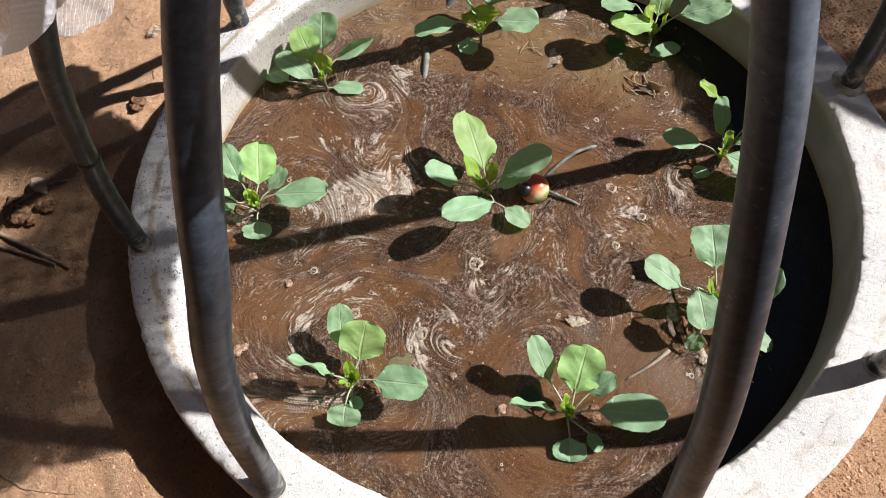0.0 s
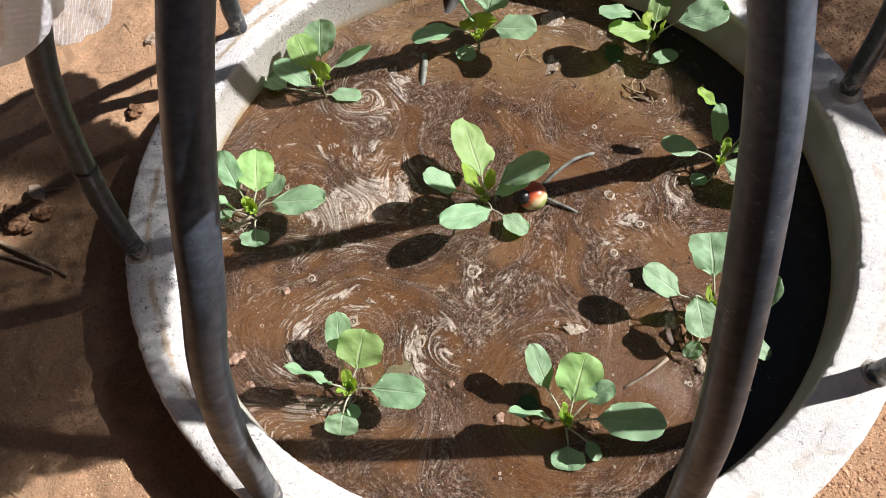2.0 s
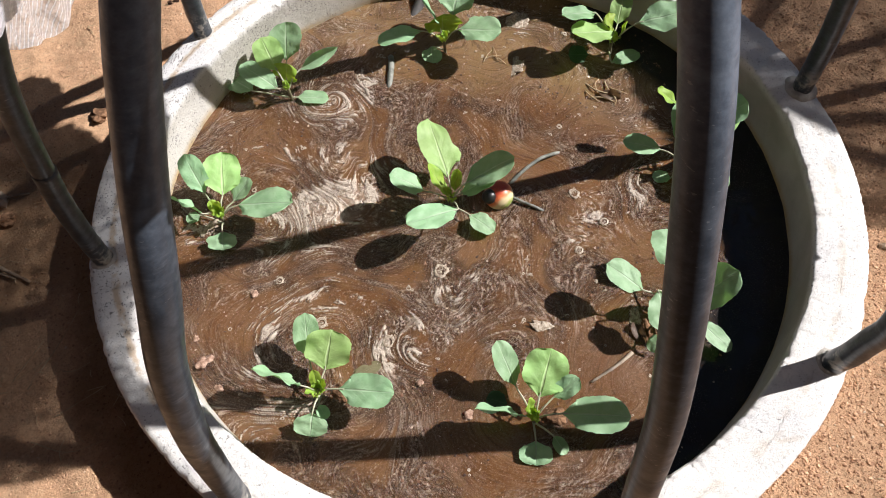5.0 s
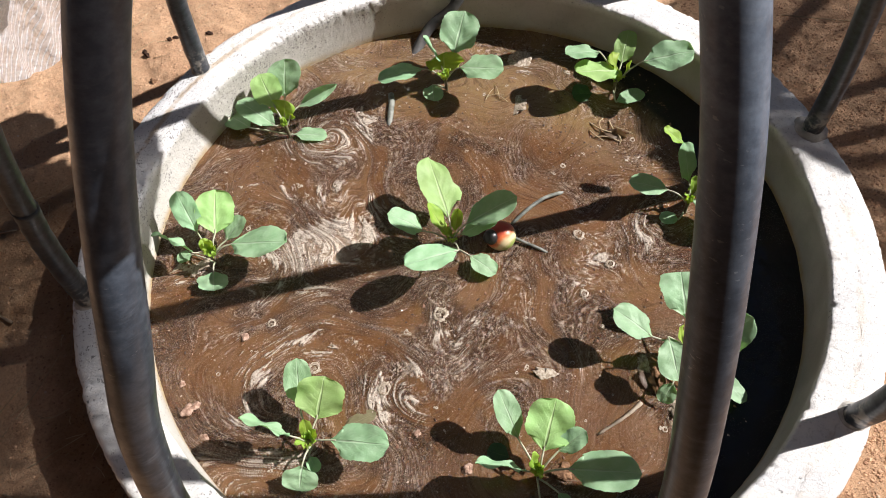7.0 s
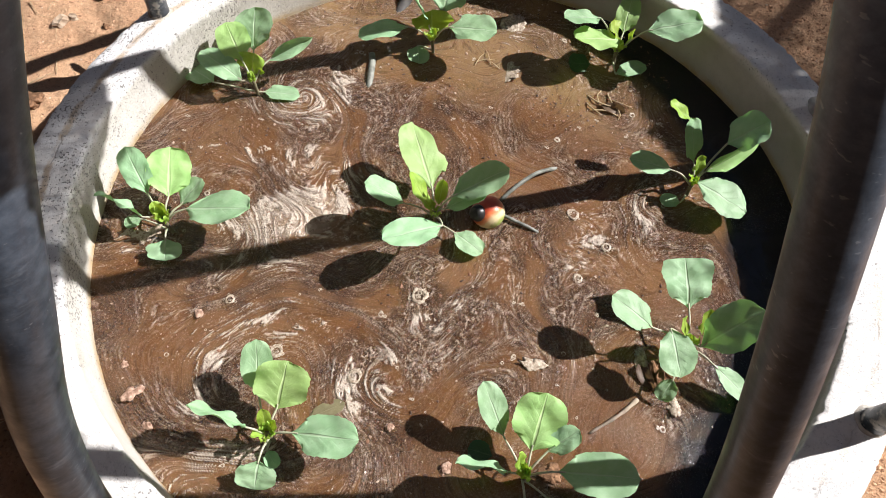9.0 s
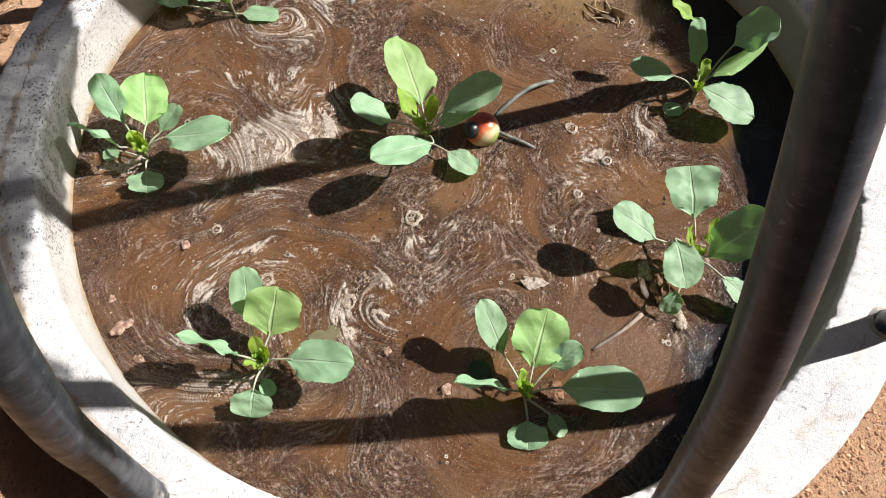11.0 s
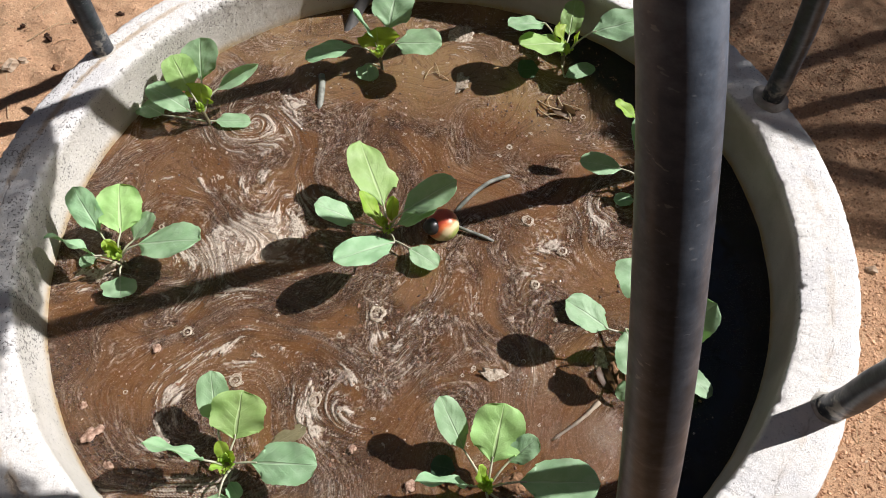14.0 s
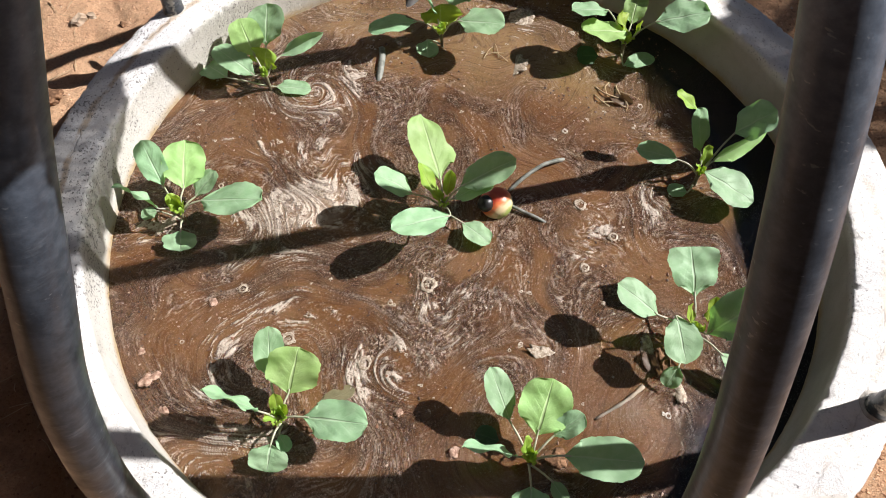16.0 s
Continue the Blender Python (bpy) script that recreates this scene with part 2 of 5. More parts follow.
def pipe_mat():
    """Black polythene, dulled to a bluish grey by sun and dust."""
    k = Mat("black_poly_pipe", 0.4, 0.5)
    x, y, z = k.xyz()
    mottle = k.ramp(k.noise(60, 6, k.vec("MULTIPLY", k.co, (1, 1, 1.6)), 0.7), 0.34, 0.70)
    black = k.mix(mottle, (0.013, 0.017, 0.023), (0.040, 0.048, 0.060))
    bleached = k.mix(mottle, (0.066, 0.083, 0.110), (0.115, 0.142, 0.183))
    c = k.mix(k.ramp(k.math("ADD", z, k.math("MULTIPLY", k.noise(5, 3), 0.2)), 0.66, 0.95), black, bleached)
    # faint scuffs across the pipe, and dust
    scuff = k.math("MULTIPLY", k.ramp(k.noise(60, 5, k.vec("MULTIPLY", k.co, (0.45, 0.45, 2.6)), 0.65), 0.52, 0.76), k.ramp(k.noise(11, 3), 0.44, 0.6))
    c = k.mix(k.math("MULTIPLY", scuff, 0.28), c, (0.22, 0.24, 0.265))
    scratch = k.math("MULTIPLY", k.ramp(k.noise(240, 3, k.vec("MULTIPLY", k.co, (0.5, 0.5, 1.6))), 0.64, 0.70), k.ramp(k.noise(16, 3), 0.5, 0.6))
    c = k.mix(k.math("MULTIPLY", scratch, 0.35), c, (0.30, 0.31, 0.32))
    # lime and mud splashes close to the rim
    c = k.mix(k.math("MULTIPLY", k.ramp(z, 0.11, 0.19, 1, 0), k.ramp(k.noise(60, 5), 0.47, 0.62)), c, (0.42, 0.39, 0.34))
    k.colour(c)
    k.put(k.b.inputs["Roughness"], k.ramp(k.noise(45, 4), 0.3, 0.7, 0.29, 0.50))
    k.bump(k.noise(220, 3), 0.12, 0.001)
    return k.m


def leaf_mat(name, a, b, vein, glow):
    """Waxy leaf with a pale midrib and side veins, and light shining through."""
    k = Mat(name, 0.5, 0.5)
    uv = k.n.new("ShaderNodeUVMap").outputs[0]
    u, v, _ = k.xyz(uv)
    au = k.math("ABSOLUTE", k.math("SUBTRACT", u, 0.5))
    mid = k.ramp(k.math("DIVIDE", au, k.ramp(v, 0.0, 1.0, 2.2, 0.6)), 0.006, 0.024, 1, 0)
    side = k.math("FRACT", k.math("ADD", k.math("MULTIPLY", k.math("SUBTRACT", v, k.math("MULTIPLY", au, 0.85)), 6.0), k.math("MULTIPLY", k.noise(30, 2), 0.25)))
    ribs = k.math("MULTIPLY", k.ramp(k.math("ABSOLUTE", k.math("SUBTRACT", side, 0.5)), 0.0, 0.055, 1, 0), k.ramp(au, 0.05, 0.42, 1, 0.1))
    net = k.ramp(k.cells(420, feature="DISTANCE_TO_EDGE"), 0.0, 0.09, 0.10, 0)
    veins = k.math("MAXIMUM", mid, k.math("MAXIMUM", k.math("MULTIPLY", ribs, 0.32), net))
    c = k.mix(k.ramp(k.noise(38, 4), 0.35, 0.68), a, b)
    hs = k.n.new("ShaderNodeHueSaturation")
    k.put(hs.inputs["Value"], k.ramp(k.rand(), 0, 1, 0.86, 1.12))
    k.put(hs.inputs["Hue"], k.ramp(k.rand(), 0, 1, 0.49, 0.51))
    k.put(hs.inputs["Color"], c)
    c = k.mix(k.math("MULTIPLY", veins, 0.60), hs.outputs[0], vein)
    c = k.mix(k.ramp(k.cells(60), 0.05, 0.09, 0.35, 0), c, (0.33, 0.30, 0.16))
    k.colour(c)
    k.bump(k.math("SUBTRACT", k.math("MULTIPLY", k.noise(60, 3), 0.6), veins), 0.6, 0.002)
    tr = k.n.new("ShaderNodeBsdfTranslucent")
    k.put(tr.inputs["Color"], glow)
    ms = k.n.new("ShaderNodeMixShader")
    ms.inputs[0].default_value = 0.32
    out = k.n["Material Output"]
    k.l.new(k.b.outputs[0], ms.inputs[1])
    k.l.new(tr.outputs[0], ms.inputs[2])
    k.l.new(ms.outputs[0], out.inputs[0])
    return k.m


def plain(name, a, b, scale=40, rough=0.7, bump=0.3, spec=0.4):
    k = Mat(name, rough, spec)
    k.colour(k.mix(k.ramp(k.noise(scale, 5), 0.35, 0.68), a, b))
    k.bump(k.noise(scale * 3, 5), bump, 0.002)
    return k.m


CONCRETE, SOIL, WATER, PIPE = concrete(), soil(), water_mat(), pipe_mat()
LEAF = leaf_mat("waxy_cabbage_leaf", (0.31, 0.53, 0.29), (0.41, 0.62, 0.38), (0.56, 0.69, 0.50), (0.22, 0.48, 0.09))
PALE = leaf_mat("sunlit_cabbage_leaf", (0.34, 0.58, 0.19), (0.43, 0.66, 0.26), (0.60, 0.73, 0.42), (0.40, 0.66, 0.10))
YOUNG = leaf_mat("young_heart_leaf", (0.25, 0.42, 0.05), (0.36, 0.52, 0.08), (0.50, 0.58, 0.25), (0.45, 0.62, 0.03))
WET = leaf_mat("submerged_leaf", (0.03, 0.075, 0.035), (0.04, 0.10, 0.045), (0.08, 0.14, 0.07), (0.03, 0.06, 0.02))
SUNK = leaf_mat("sunken_pale_leaf", (0.20, 0.18, 0.09), (0.30, 0.27, 0.15), (0.40, 0.36, 0.22), (0.15, 0.15, 0.05))
STALK = plain("pale_purplish_stalk", (0.34, 0.37, 0.24), (0.46, 0.43, 0.34), 60, 0.5)
STEM = plain("purplish_stem", (0.12, 0.10, 0.06), (0.22, 0.20, 0.12), 90, 0.6)
MORTAR = plain("grey_mortar", (0.36, 0.34, 0.30), (0.52, 0.49, 0.44), 60, 0.95, 0.8, 0.1)
STONE = plain("dusty_stone", (0.30, 0.22, 0.15), (0.46, 0.37, 0.28), 30, 0.9, 0.7, 0.2)
CLOD = plain("soil_clod", (0.10, 0.055, 0.032), (0.27, 0.155, 0.09), 110, 0.95, 0.9, 0.1)
STRAW = plain("dry_straw", (0.36, 0.27, 0.16), (0.55, 0.44, 0.28), 25, 0.8, 0.2, 0.2)
BARK = plain("weathered_twig", (0.16, 0.11, 0.075), (0.30, 0.23, 0.16), 40, 0.9, 0.6, 0.2)
CRUST = plain("pale_pink_crust", (0.22, 0.13, 0.09), (0.46, 0.32, 0.245), 150, 0.85, 0.9, 0.2)
DARK = plain("dry_dung", (0.025, 0.014, 0.010), (0.06, 0.035, 0.024), 90, 0.9, 0.8, 0.1)
PEG = plain("weathered_wood", (0.20, 0.16, 0.12), (0.36, 0.30, 0.23), 50, 0.9, 0.5, 0.2)
SKY_BLOCK = plain("sky_block_dark", (0.075, 0.052, 0.037), (0.12, 0.085, 0.06), 6, 0.95, 0.6, 0.1)
FOAM = plain("dirty_foam", (0.24, 0.18, 0.125), (0.52, 0.45, 0.36), 240, 0.6, 0.5, 0.4)



def film_mat(name="clear_plastic_film", least=0.72, tone=(0.90, 0.90, 0.93), opened=1.0):
    """Thin clear plastic sheet, milky along its creases."""
    k = Mat(name, 0.22, 0.5)
    weave = k.n.new("ShaderNodeMath")
    weave.operation = "SINE"
    xw, yw, zw = k.xyz()
    k.put(weave.inputs[0], k.math("ADD", k.math("MULTIPLY", k.math("ADD", zw, k.math("MULTIPLY", yw, 0.8)), 800), k.math("MULTIPLY", k.noise(12, 3), 22)))
    k.colour(k.mix(k.math("MULTIPLY", k.ramp(weave.outputs[0], -0.2, 0.9), k.ramp(k.noise(16, 3), 0.38, 0.58)), tuple(v * 0.86 for v in tone), tone))
    crease = k.ramp(k.math("ABSOLUTE", k.math("SUBTRACT", k.noise(22, 5, dist=0.6), 0.5)), 0.0, 0.05, 1, 0)
    net = k.ramp(k.math("ABSOLUTE", k.math("SUBTRACT", k.noise(60, 3, k.vec("MULTIPLY", k.co, (1, 1, 0.3))), 0.5)), 0.0, 0.05, 1, 0)
    x, y, z = k.xyz()
    wave = k.n.new("ShaderNodeMath")
    wave.operation = "SINE"
    k.put(wave.inputs[0], k.math("ADD", k.math("MULTIPLY", k.math("SUBTRACT", k.math("MULTIPLY", z, 0.8), y), 470), k.math("MULTIPLY", k.noise(9, 3), 14)))
    net = k.math("MAXIMUM", net, k.math("MULTIPLY", k.ramp(wave.outputs[0], 0.70, 0.97), k.ramp(k.noise(14, 3), 0.36, 0.48)))
    k.bump(k.noise(40, 4), 0.6, 0.012)
    k.bump(k.noise(150, 3, k.vec("MULTIPLY", k.co, (1, 1, 0.35))), 0.5, 0.004)
    tr = k.n.new("ShaderNodeBsdfTransparent")
    tr.inputs[0].default_value = (0.93, 0.94, 0.95, 1)
    ms = k.n.new("ShaderNodeMixShader")
    x, y, z = k.xyz()
    # many layers gathered on top and on the far side, with unseen gaps added to let sun through
    sun_gap = k.math("MAXIMUM", k.ramp(k.vec("DISTANCE", k.flat(), (0.04, 0.20, 0)), 0.12, 0.18, opened, 0), k.ramp(k.vec("DISTANCE", k.flat(), (-0.01, -0.04, 0)), 0.15, 0.20, opened, 0))
    half = k.ramp(k.vec("DISTANCE", k.flat(), (0.27, 0.21, 0)), 0.08, 0.16, 0.22 * opened, 0)
    crown = k.ramp(z, 0.86, 0.96)
    far = k.math("MULTIPLY", k.ramp(y, 0.20, 0.30), k.ramp(z, 0.54, 0.60))
    thick = k.math("MULTIPLY", k.math("MAXIMUM", crown, far), 0.62 + 0.33 * opened)
    thick = k.math("MULTIPLY", thick, k.math("SUBTRACT", 1.0, k.math("MAXIMUM", k.math("MULTIPLY", sun_gap, crown), half)))
    hem = k.ramp(z, 0.46, 0.56, least * 0.62, least)
    low = k.ramp(z, 0.46, 0.56, 1, 0)
    lines = k.math("MULTIPLY", k.ramp(wave.outputs[0], 0.55, 0.95), k.ramp(k.noise(10, 3), 0.30, 0.45, 0.3, 1.0))
    marks = k.math("ADD", k.math("MULTIPLY", k.math("MAXIMUM", crease, net), k.ramp(low, 0, 1, 1.0, 0.25)), k.math("MULTIPLY", lines, low))
    film = k.ramp(marks, 0, 1, hem, 0.97)
    film = k.math("MULTIPLY", film, k.ramp(k.math("MULTIPLY", sun_gap, crown), 0, 1, 1.0, 0.05))
    k.put(ms.inputs[0], k.math("MAXIMUM", thick, film))
    k.l.new(tr.outputs[0], ms.inputs[1])
    glow = k.n.new("ShaderNodeBsdfTranslucent")
    glow.inputs[0].default_value = (0.92, 0.92, 0.93, 1)
    body = k.n.new("ShaderNodeMixShader")
    body.inputs[0].default_value = 0.16
    k.l.new(k.b.outputs[0], body.inputs[1])
    k.l.new(glow.outputs[0], body.inputs[2])
    k.l.new(body.outputs[0], ms.inputs[2])
    k.l.new(ms.outputs[0], k.n["Material Output"].inputs[0])
    return k.m


def float_mat():
    """Faded red plastic, its shaded side painted dark red and its lit side cream, green with algae below."""
    k = Mat("faded_red_plastic", 0.35, 0.5)
    d = k.n.new("ShaderNodeVectorMath")
    d.operation = "DOT_PRODUCT"
    k.l.new(k.co, d.inputs[0])
    d.inputs[1].default_value = (22.0, -21.0, -17.0)
    g = k.math("ADD", d.outputs["Value"], k.math("MULTIPLY", k.math("SUBTRACT", k.noise(70, 4), 0.5), 0.5))
    c = k.mix(k.ramp(g, -0.25, 0.05), (0.42, 0.055, 0.03), (0.70, 0.19, 0.07))
    c = k.mix(k.ramp(g, 0.05, 0.38), c, (0.70, 0.58, 0.34))
    c = k.mix(k.ramp(g, 0.55, 0.80), c, (0.30, 0.36, 0.10))
    k.colour(c)
    k.bump(k.noise(180, 4), 0.25, 0.001)
    return k.m


FILM, FLOAT = film_mat(), float_mat()
MILKY = film_mat("milky_folded_film", 0.94, (0.90, 0.90, 0.96))
SPREAD = film_mat("spread_plastic_film", 0.58, (0.90, 0.90, 0.93), 0.0)
DEAD = leaf_mat("dead_leaf", (0.07, 0.042, 0.026), (0.15, 0.10, 0.065), (0.36, 0.27, 0.18), (0.20, 0.12, 0.05))
BLACK = plain("black_plastic", (0.012, 0.012, 0.013), (0.03, 0.03, 0.03), 80, 0.35, 0.1)
GREY = plain("faded_grey_tube", (0.11, 0.12, 0.10), (0.24, 0.25, 0.22), 60, 0.6, 0.4)
HOSE = plain("dusty_dark_hose", (0.045, 0.045, 0.047), (0.10, 0.095, 0.09), 35, 0.6, 0.3)

# ---- mesh helpers ----


def mesh_object(name, bm, material, smooth=True):
    me = bpy.data.meshes.new(name)
    bm.normal_update()
    bm.to_mesh(me)
    bm.free()
    for f in me.polygons:
        f.use_smooth = smooth
    for m in material if isinstance(material, (list, tuple)) else [material]:
        me.materials.append(m)
    return new(name, me)


def part(name, bm, material, parent, label="", smooth=True):
    ob = mesh_object(name, bm, material, smooth)
    ob.parent = parent
    if label:
        tagged(ob, label)
    return ob


def thing(name, x, y, z, label, category, group="", kind=""):
    ob = new(name)
    ob.location = (x, y, z)
    ob.empty_display_size = 0.05
    return tagged(ob, label, category, group, kind)


def tube(bm, pts, radii, n=8, caps=True):
    """A round tube along the points, with a radius at each."""
    pts = [Vector(p) for p in pts]
    rings, up = [], None
    for i, p in enumerate(pts):
        d = (pts[min(i + 1, len(pts) - 1)] - pts[max(i - 1, 0)]).normalized()
        if up is None:
            up = Vector((0, 0, 1)) if abs(d.z) < 0.9 else Vector((1, 0, 0))
        side = d.cross(up).normalized()
        up = side.cross(d).normalized()
        r = radii[i] if isinstance(radii, (list, tuple)) else radii
        rings.append([bm.verts.new(p + (side * math.cos(2 * math.pi * j / n) + up * math.sin(2 * math.pi * j / n)) * r) for j in range(n)])
    for a, b in zip(rings, rings[1:]):
        for j in range(n):
            bm.faces.new((a[j], a[(j + 1) % n], b[(j + 1) % n], b[j]))
    if caps:
        bm.faces.new(rings[0][::-1])
        bm.faces.new(rings[-1])
    return bm


def lump(bm, centre, size, rng, rough=0.25, sub=2, squash=(1, 1, 0.7)):
    """An uneven rounded stone or clod."""
    made = bmesh.ops.create_icosphere(bm, subdivisions=sub, radius=1.0)["verts"]
    off = Vector((rng.uniform(-50, 50), rng.uniform(-50, 50), rng.uniform(-50, 50)))
    turn = Euler((rng.uniform(-0.4, 0.4), rng.uniform(-0.4, 0.4), rng.uniform(0, 6.3))).to_matrix()
    for v in made:
        d = 1 + rough * (noise.noise(v.co * 1.3 + off) * 1.2 + noise.noise(v.co * 3.1 + off) * 0.6 + noise.noise(v.co * 8 + off) * 0.35)
        v.co = turn @ Vector((v.co.x * d * squash[0], v.co.y * d * squash[1], v.co.z * d * squash[2])) * size + Vector(centre)
    return bm


def spline(points, steps):
    """A smooth line through the points."""
    pts = [Vector(p) for p in points]
    pts = [pts[0] * 2 - pts[1]] + pts + [pts[-1] * 2 - pts[-2]]
    out = []
    for i in range(1, len(pts) - 2):
        a, b, c, d = pts[i - 1:i + 3]
        for s in range(steps):
            t = s / steps
            out.append(0.5 * ((2 * b) + (c - a) * t + (2 * a - 5 * b + 4 * c - d) * t * t + (3 * b - a - 3 * c + d) * t ** 3))
    return out + [pts[-2]]


# ---- ground ----
GROUND = -0.015


def ground_height(x, y):
    p = Vector((x, y, 0))
    r = p.length
    h = noise.fractal(p * 2.2, 0.9, 2.0, 4) * 0.012 + noise.fractal(p * 11, 0.8, 2.0, 4) * 0.007
    h += max(0.0, noise.noise(p * 26 + Vector((7, 3, 0)))) ** 2 * 0.014 + noise.noise(p * 60) * 0.0022
    return GROUND + h * min(1.0, max(0.15, (r - 0.68) * 6)) * max(0.0, min(1.0, 2.6 - r))


def build_ground():
    bm = bmesh.new()
    radii = [0.66 + 0.0065 * i for i in range(130)]
    while radii[-1] < 400:
        radii.append(radii[-1] * 1.13)
    n, prev = 640, None
    for r in radii:
        ring = [bm.verts.new((r * math.cos(2 * math.pi * j / n), r * math.sin(2 * math.pi * j / n), 0)) for j in range(n)]
        for v in ring:
            v.co.z = ground_height(v.co.x, v.co.y)
        if prev:
            for j in range(n):
                bm.faces.new((prev[j], ring[j], ring[(j + 1) % n], prev[(j + 1) % n]))
        prev = ring
    tagged(mesh_object("ground", bm, SOIL), "dry reddish-brown bare soil with grit, straw and clods", "ground", kind="structure")


build_ground()

# ---- the round concrete planter ----
R_IN, R_OUT, RIM = 0.600, 0.686, 0.111
HOOP_AZ = (14.0, -34.0, 57.6, 104.6)


def build_planter():
    tank = thing("planter", 0, 0, 0, "round limewashed concrete ring planter filled with muddy water", "planter")
    bm = bmesh.new()
    prof = [(R_IN, -0.22), (R_IN, -0.05), (R_IN, -0.012), (R_IN, 0.012), (R_IN, 0.035), (R_IN, 0.06), (R_IN - 0.001, 0.08), (R_IN - 0.003, 0.094), (R_IN - 0.004, 0.104),
            (R_IN - 0.003, RIM - 0.0015), (R_IN, RIM), (R_IN + 0.009, RIM), (0.626, RIM), (0.638, RIM), (0.650, RIM), (0.662, RIM), (R_OUT - 0.014, RIM),
            (R_OUT - 0.006, RIM - 0.002), (R_OUT - 0.001, 0.102), (R_OUT, 0.09), (R_OUT, 0.06), (R_OUT, 0.02), (R_OUT, -0.2)]
    n, rings = 1300, []
    for j in range(n):
        a = 2 * math.pi * j / n
        ring = []
        for r, z in prof:
            p = Vector((r * math.cos(a), r * math.sin(a), z))
            d = noise.fractal(p * 9, 0.9, 2.0, 4) * 0.0012 + noise.fractal(p * 45, 0.8, 2.0, 3) * 0.0005
            edge = 1.0 if 0.1 < z and r < R_IN + 0.002 else 0.55 if 0.085 < z < RIM and r > 0.63 else 0.0
            chip = max(0.0, noise.noise(p * 60) - 0.25) * 0.008 * edge + max(0.0, noise.noise(p * 150) - 0.15) * 0.007 * edge + max(0.0, noise.noise(p * 13 + Vector((5, 0, 0))) - 0.34) * 0.016 * edge
            rr = r + d * (1 if r > 0.64 else -1) + (chip if r < 0.64 else -chip)
            top = (z >= RIM - 0.003) * (noise.fractal(p * 6, 0.9, 2.0, 3) * 0.0018 + noise.noise(p * 50) * 0.0004)
            ring.append(bm.verts.new((rr * math.cos(a), rr * math.sin(a), z + top - chip * 0.7)))
        rings.append(ring)
    for j in range(n):
        a, b = rings[j], rings[(j + 1) % n]
        for i in range(len(prof) - 1):
            bm.faces.new((a[i], a[i + 1], b[i + 1], b[i]))
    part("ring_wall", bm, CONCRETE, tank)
    rng = random.Random(5)
    for az in HOOP_AZ:
        for turn in (0, 180):
            a = radians(az + turn - (1.2 if (az, turn) == (HOOP_AZ[1], 0) else 0))
            thick = 0.9 if (az, turn) == (HOOP_AZ[0], 0) else 0.35
            bm = bmesh.new()
            rows = []
            for r, z in ((0.036, -0.004), (0.033, 0.002), (0.028, 0.005), (0.024, 0.007), (0.017, 0.008)):
                rows.append([])
                for s in range(24):
                    t = 2 * math.pi * s / 24
                    q = Vector((math.cos(t), math.sin(t), r * 20)) * 1.7 + Vector((az, turn, 0))
                    k = (1 + 0.14 * noise.noise(q)) * (0.45 + 0.55 * thick)
                    lim = max(0.0175, min(r * k, 0.030 if abs(math.cos(t)) > 0.7 else 0.045))
                    rows[-1].append(bm.verts.new((lim * math.cos(t), lim * math.sin(t), (z + 0.003 * noise.noise(q * 2)) * thick)))
            for p, q in zip(rows, rows[1:]):
                for s in range(24):
                    bm.faces.new((p[s], p[(s + 1) % 24], q[(s + 1) % 24], q[s]))
            col = part("mortar_collar", bm, MORTAR, tank, "rough grey mortar collar")
            col.matrix_basis = pose(0.656 * math.cos(a), 0.656 * math.sin(a), RIM, 0, 0, az + turn)
    return tank


def grid_noise(x, y, seed):
    """Smooth noise between -1 and 1, for whole arrays."""
    i, j = np.floor(x).astype(np.int64), np.floor(y).astype(np.int64)
    fx, fy = x - i, y - j

    def corner(a, b):
        h = ((i + a) * 374761393 + (j + b) * 668265263 + seed * 974634541) & 0xFFFFFFFF
        h = ((h ^ (h >> 13)) * 1274126177) & 0xFFFFFFFF
        t = ((h ^ (h >> 16)) & 0xFFFF) * (2 * math.pi / 65536)
        return np.cos(t) * (fx - a) + np.sin(t) * (fy - b)
    u, v = fx * fx * fx * (fx * (fx * 6 - 15) + 10), fy * fy * fy * (fy * (fy * 6 - 15) + 10)
    low, high = corner(0, 0) * (1 - u) + corner(1, 0) * u, corner(0, 1) * (1 - u) + corner(1, 1) * u
    return (low * (1 - v) + high * v) * 1.5


def layers(x, y, scale, count, seed, rough=0.55):
    total, amp = 0.0, 1.0
    for o in range(count):
        total = total + amp * grid_noise(x * scale * 2 ** o, y * scale * 2 ** o, seed + o)
        amp *= rough
    return total


def step(v, lo, hi):
    t = np.clip((v - lo) / (hi - lo), 0, 1)
    return t * t * (3 - 2 * t)


# slow eddies in the planter: x, y, reach, turn in radians
EDDIES = ((-0.302, 0.267, 0.062, 9.0), (-0.134, -0.296, 0.070, -6.0), (-0.315, -0.285, 0.125, 4.5), (-0.25, 0.02, 0.10, -3.2), (-0.041, -0.25, 0.055, 3.0),
          (0.20, -0.09, 0.10, -3.0), (-0.10, 0.15, 0.13, 2.6), (0.14, 0.26, 0.13, -2.6), (-0.40, 0.13, 0.10, -3.0), (0.03, -0.10, 0.10, 2.4), (-0.42, -0.16, 0.10, -2.6),
          (0.10, 0.40, 0.09, 2.5), (0.26, 0.10, 0.09, 2.2), (0.10, -0.36, 0.10, -2.5), (-0.16, 0.40, 0.10, -2.4), (0.27, -0.38, 0.09, 2.2), (-0.10, -0.44, 0.09, 2.6))
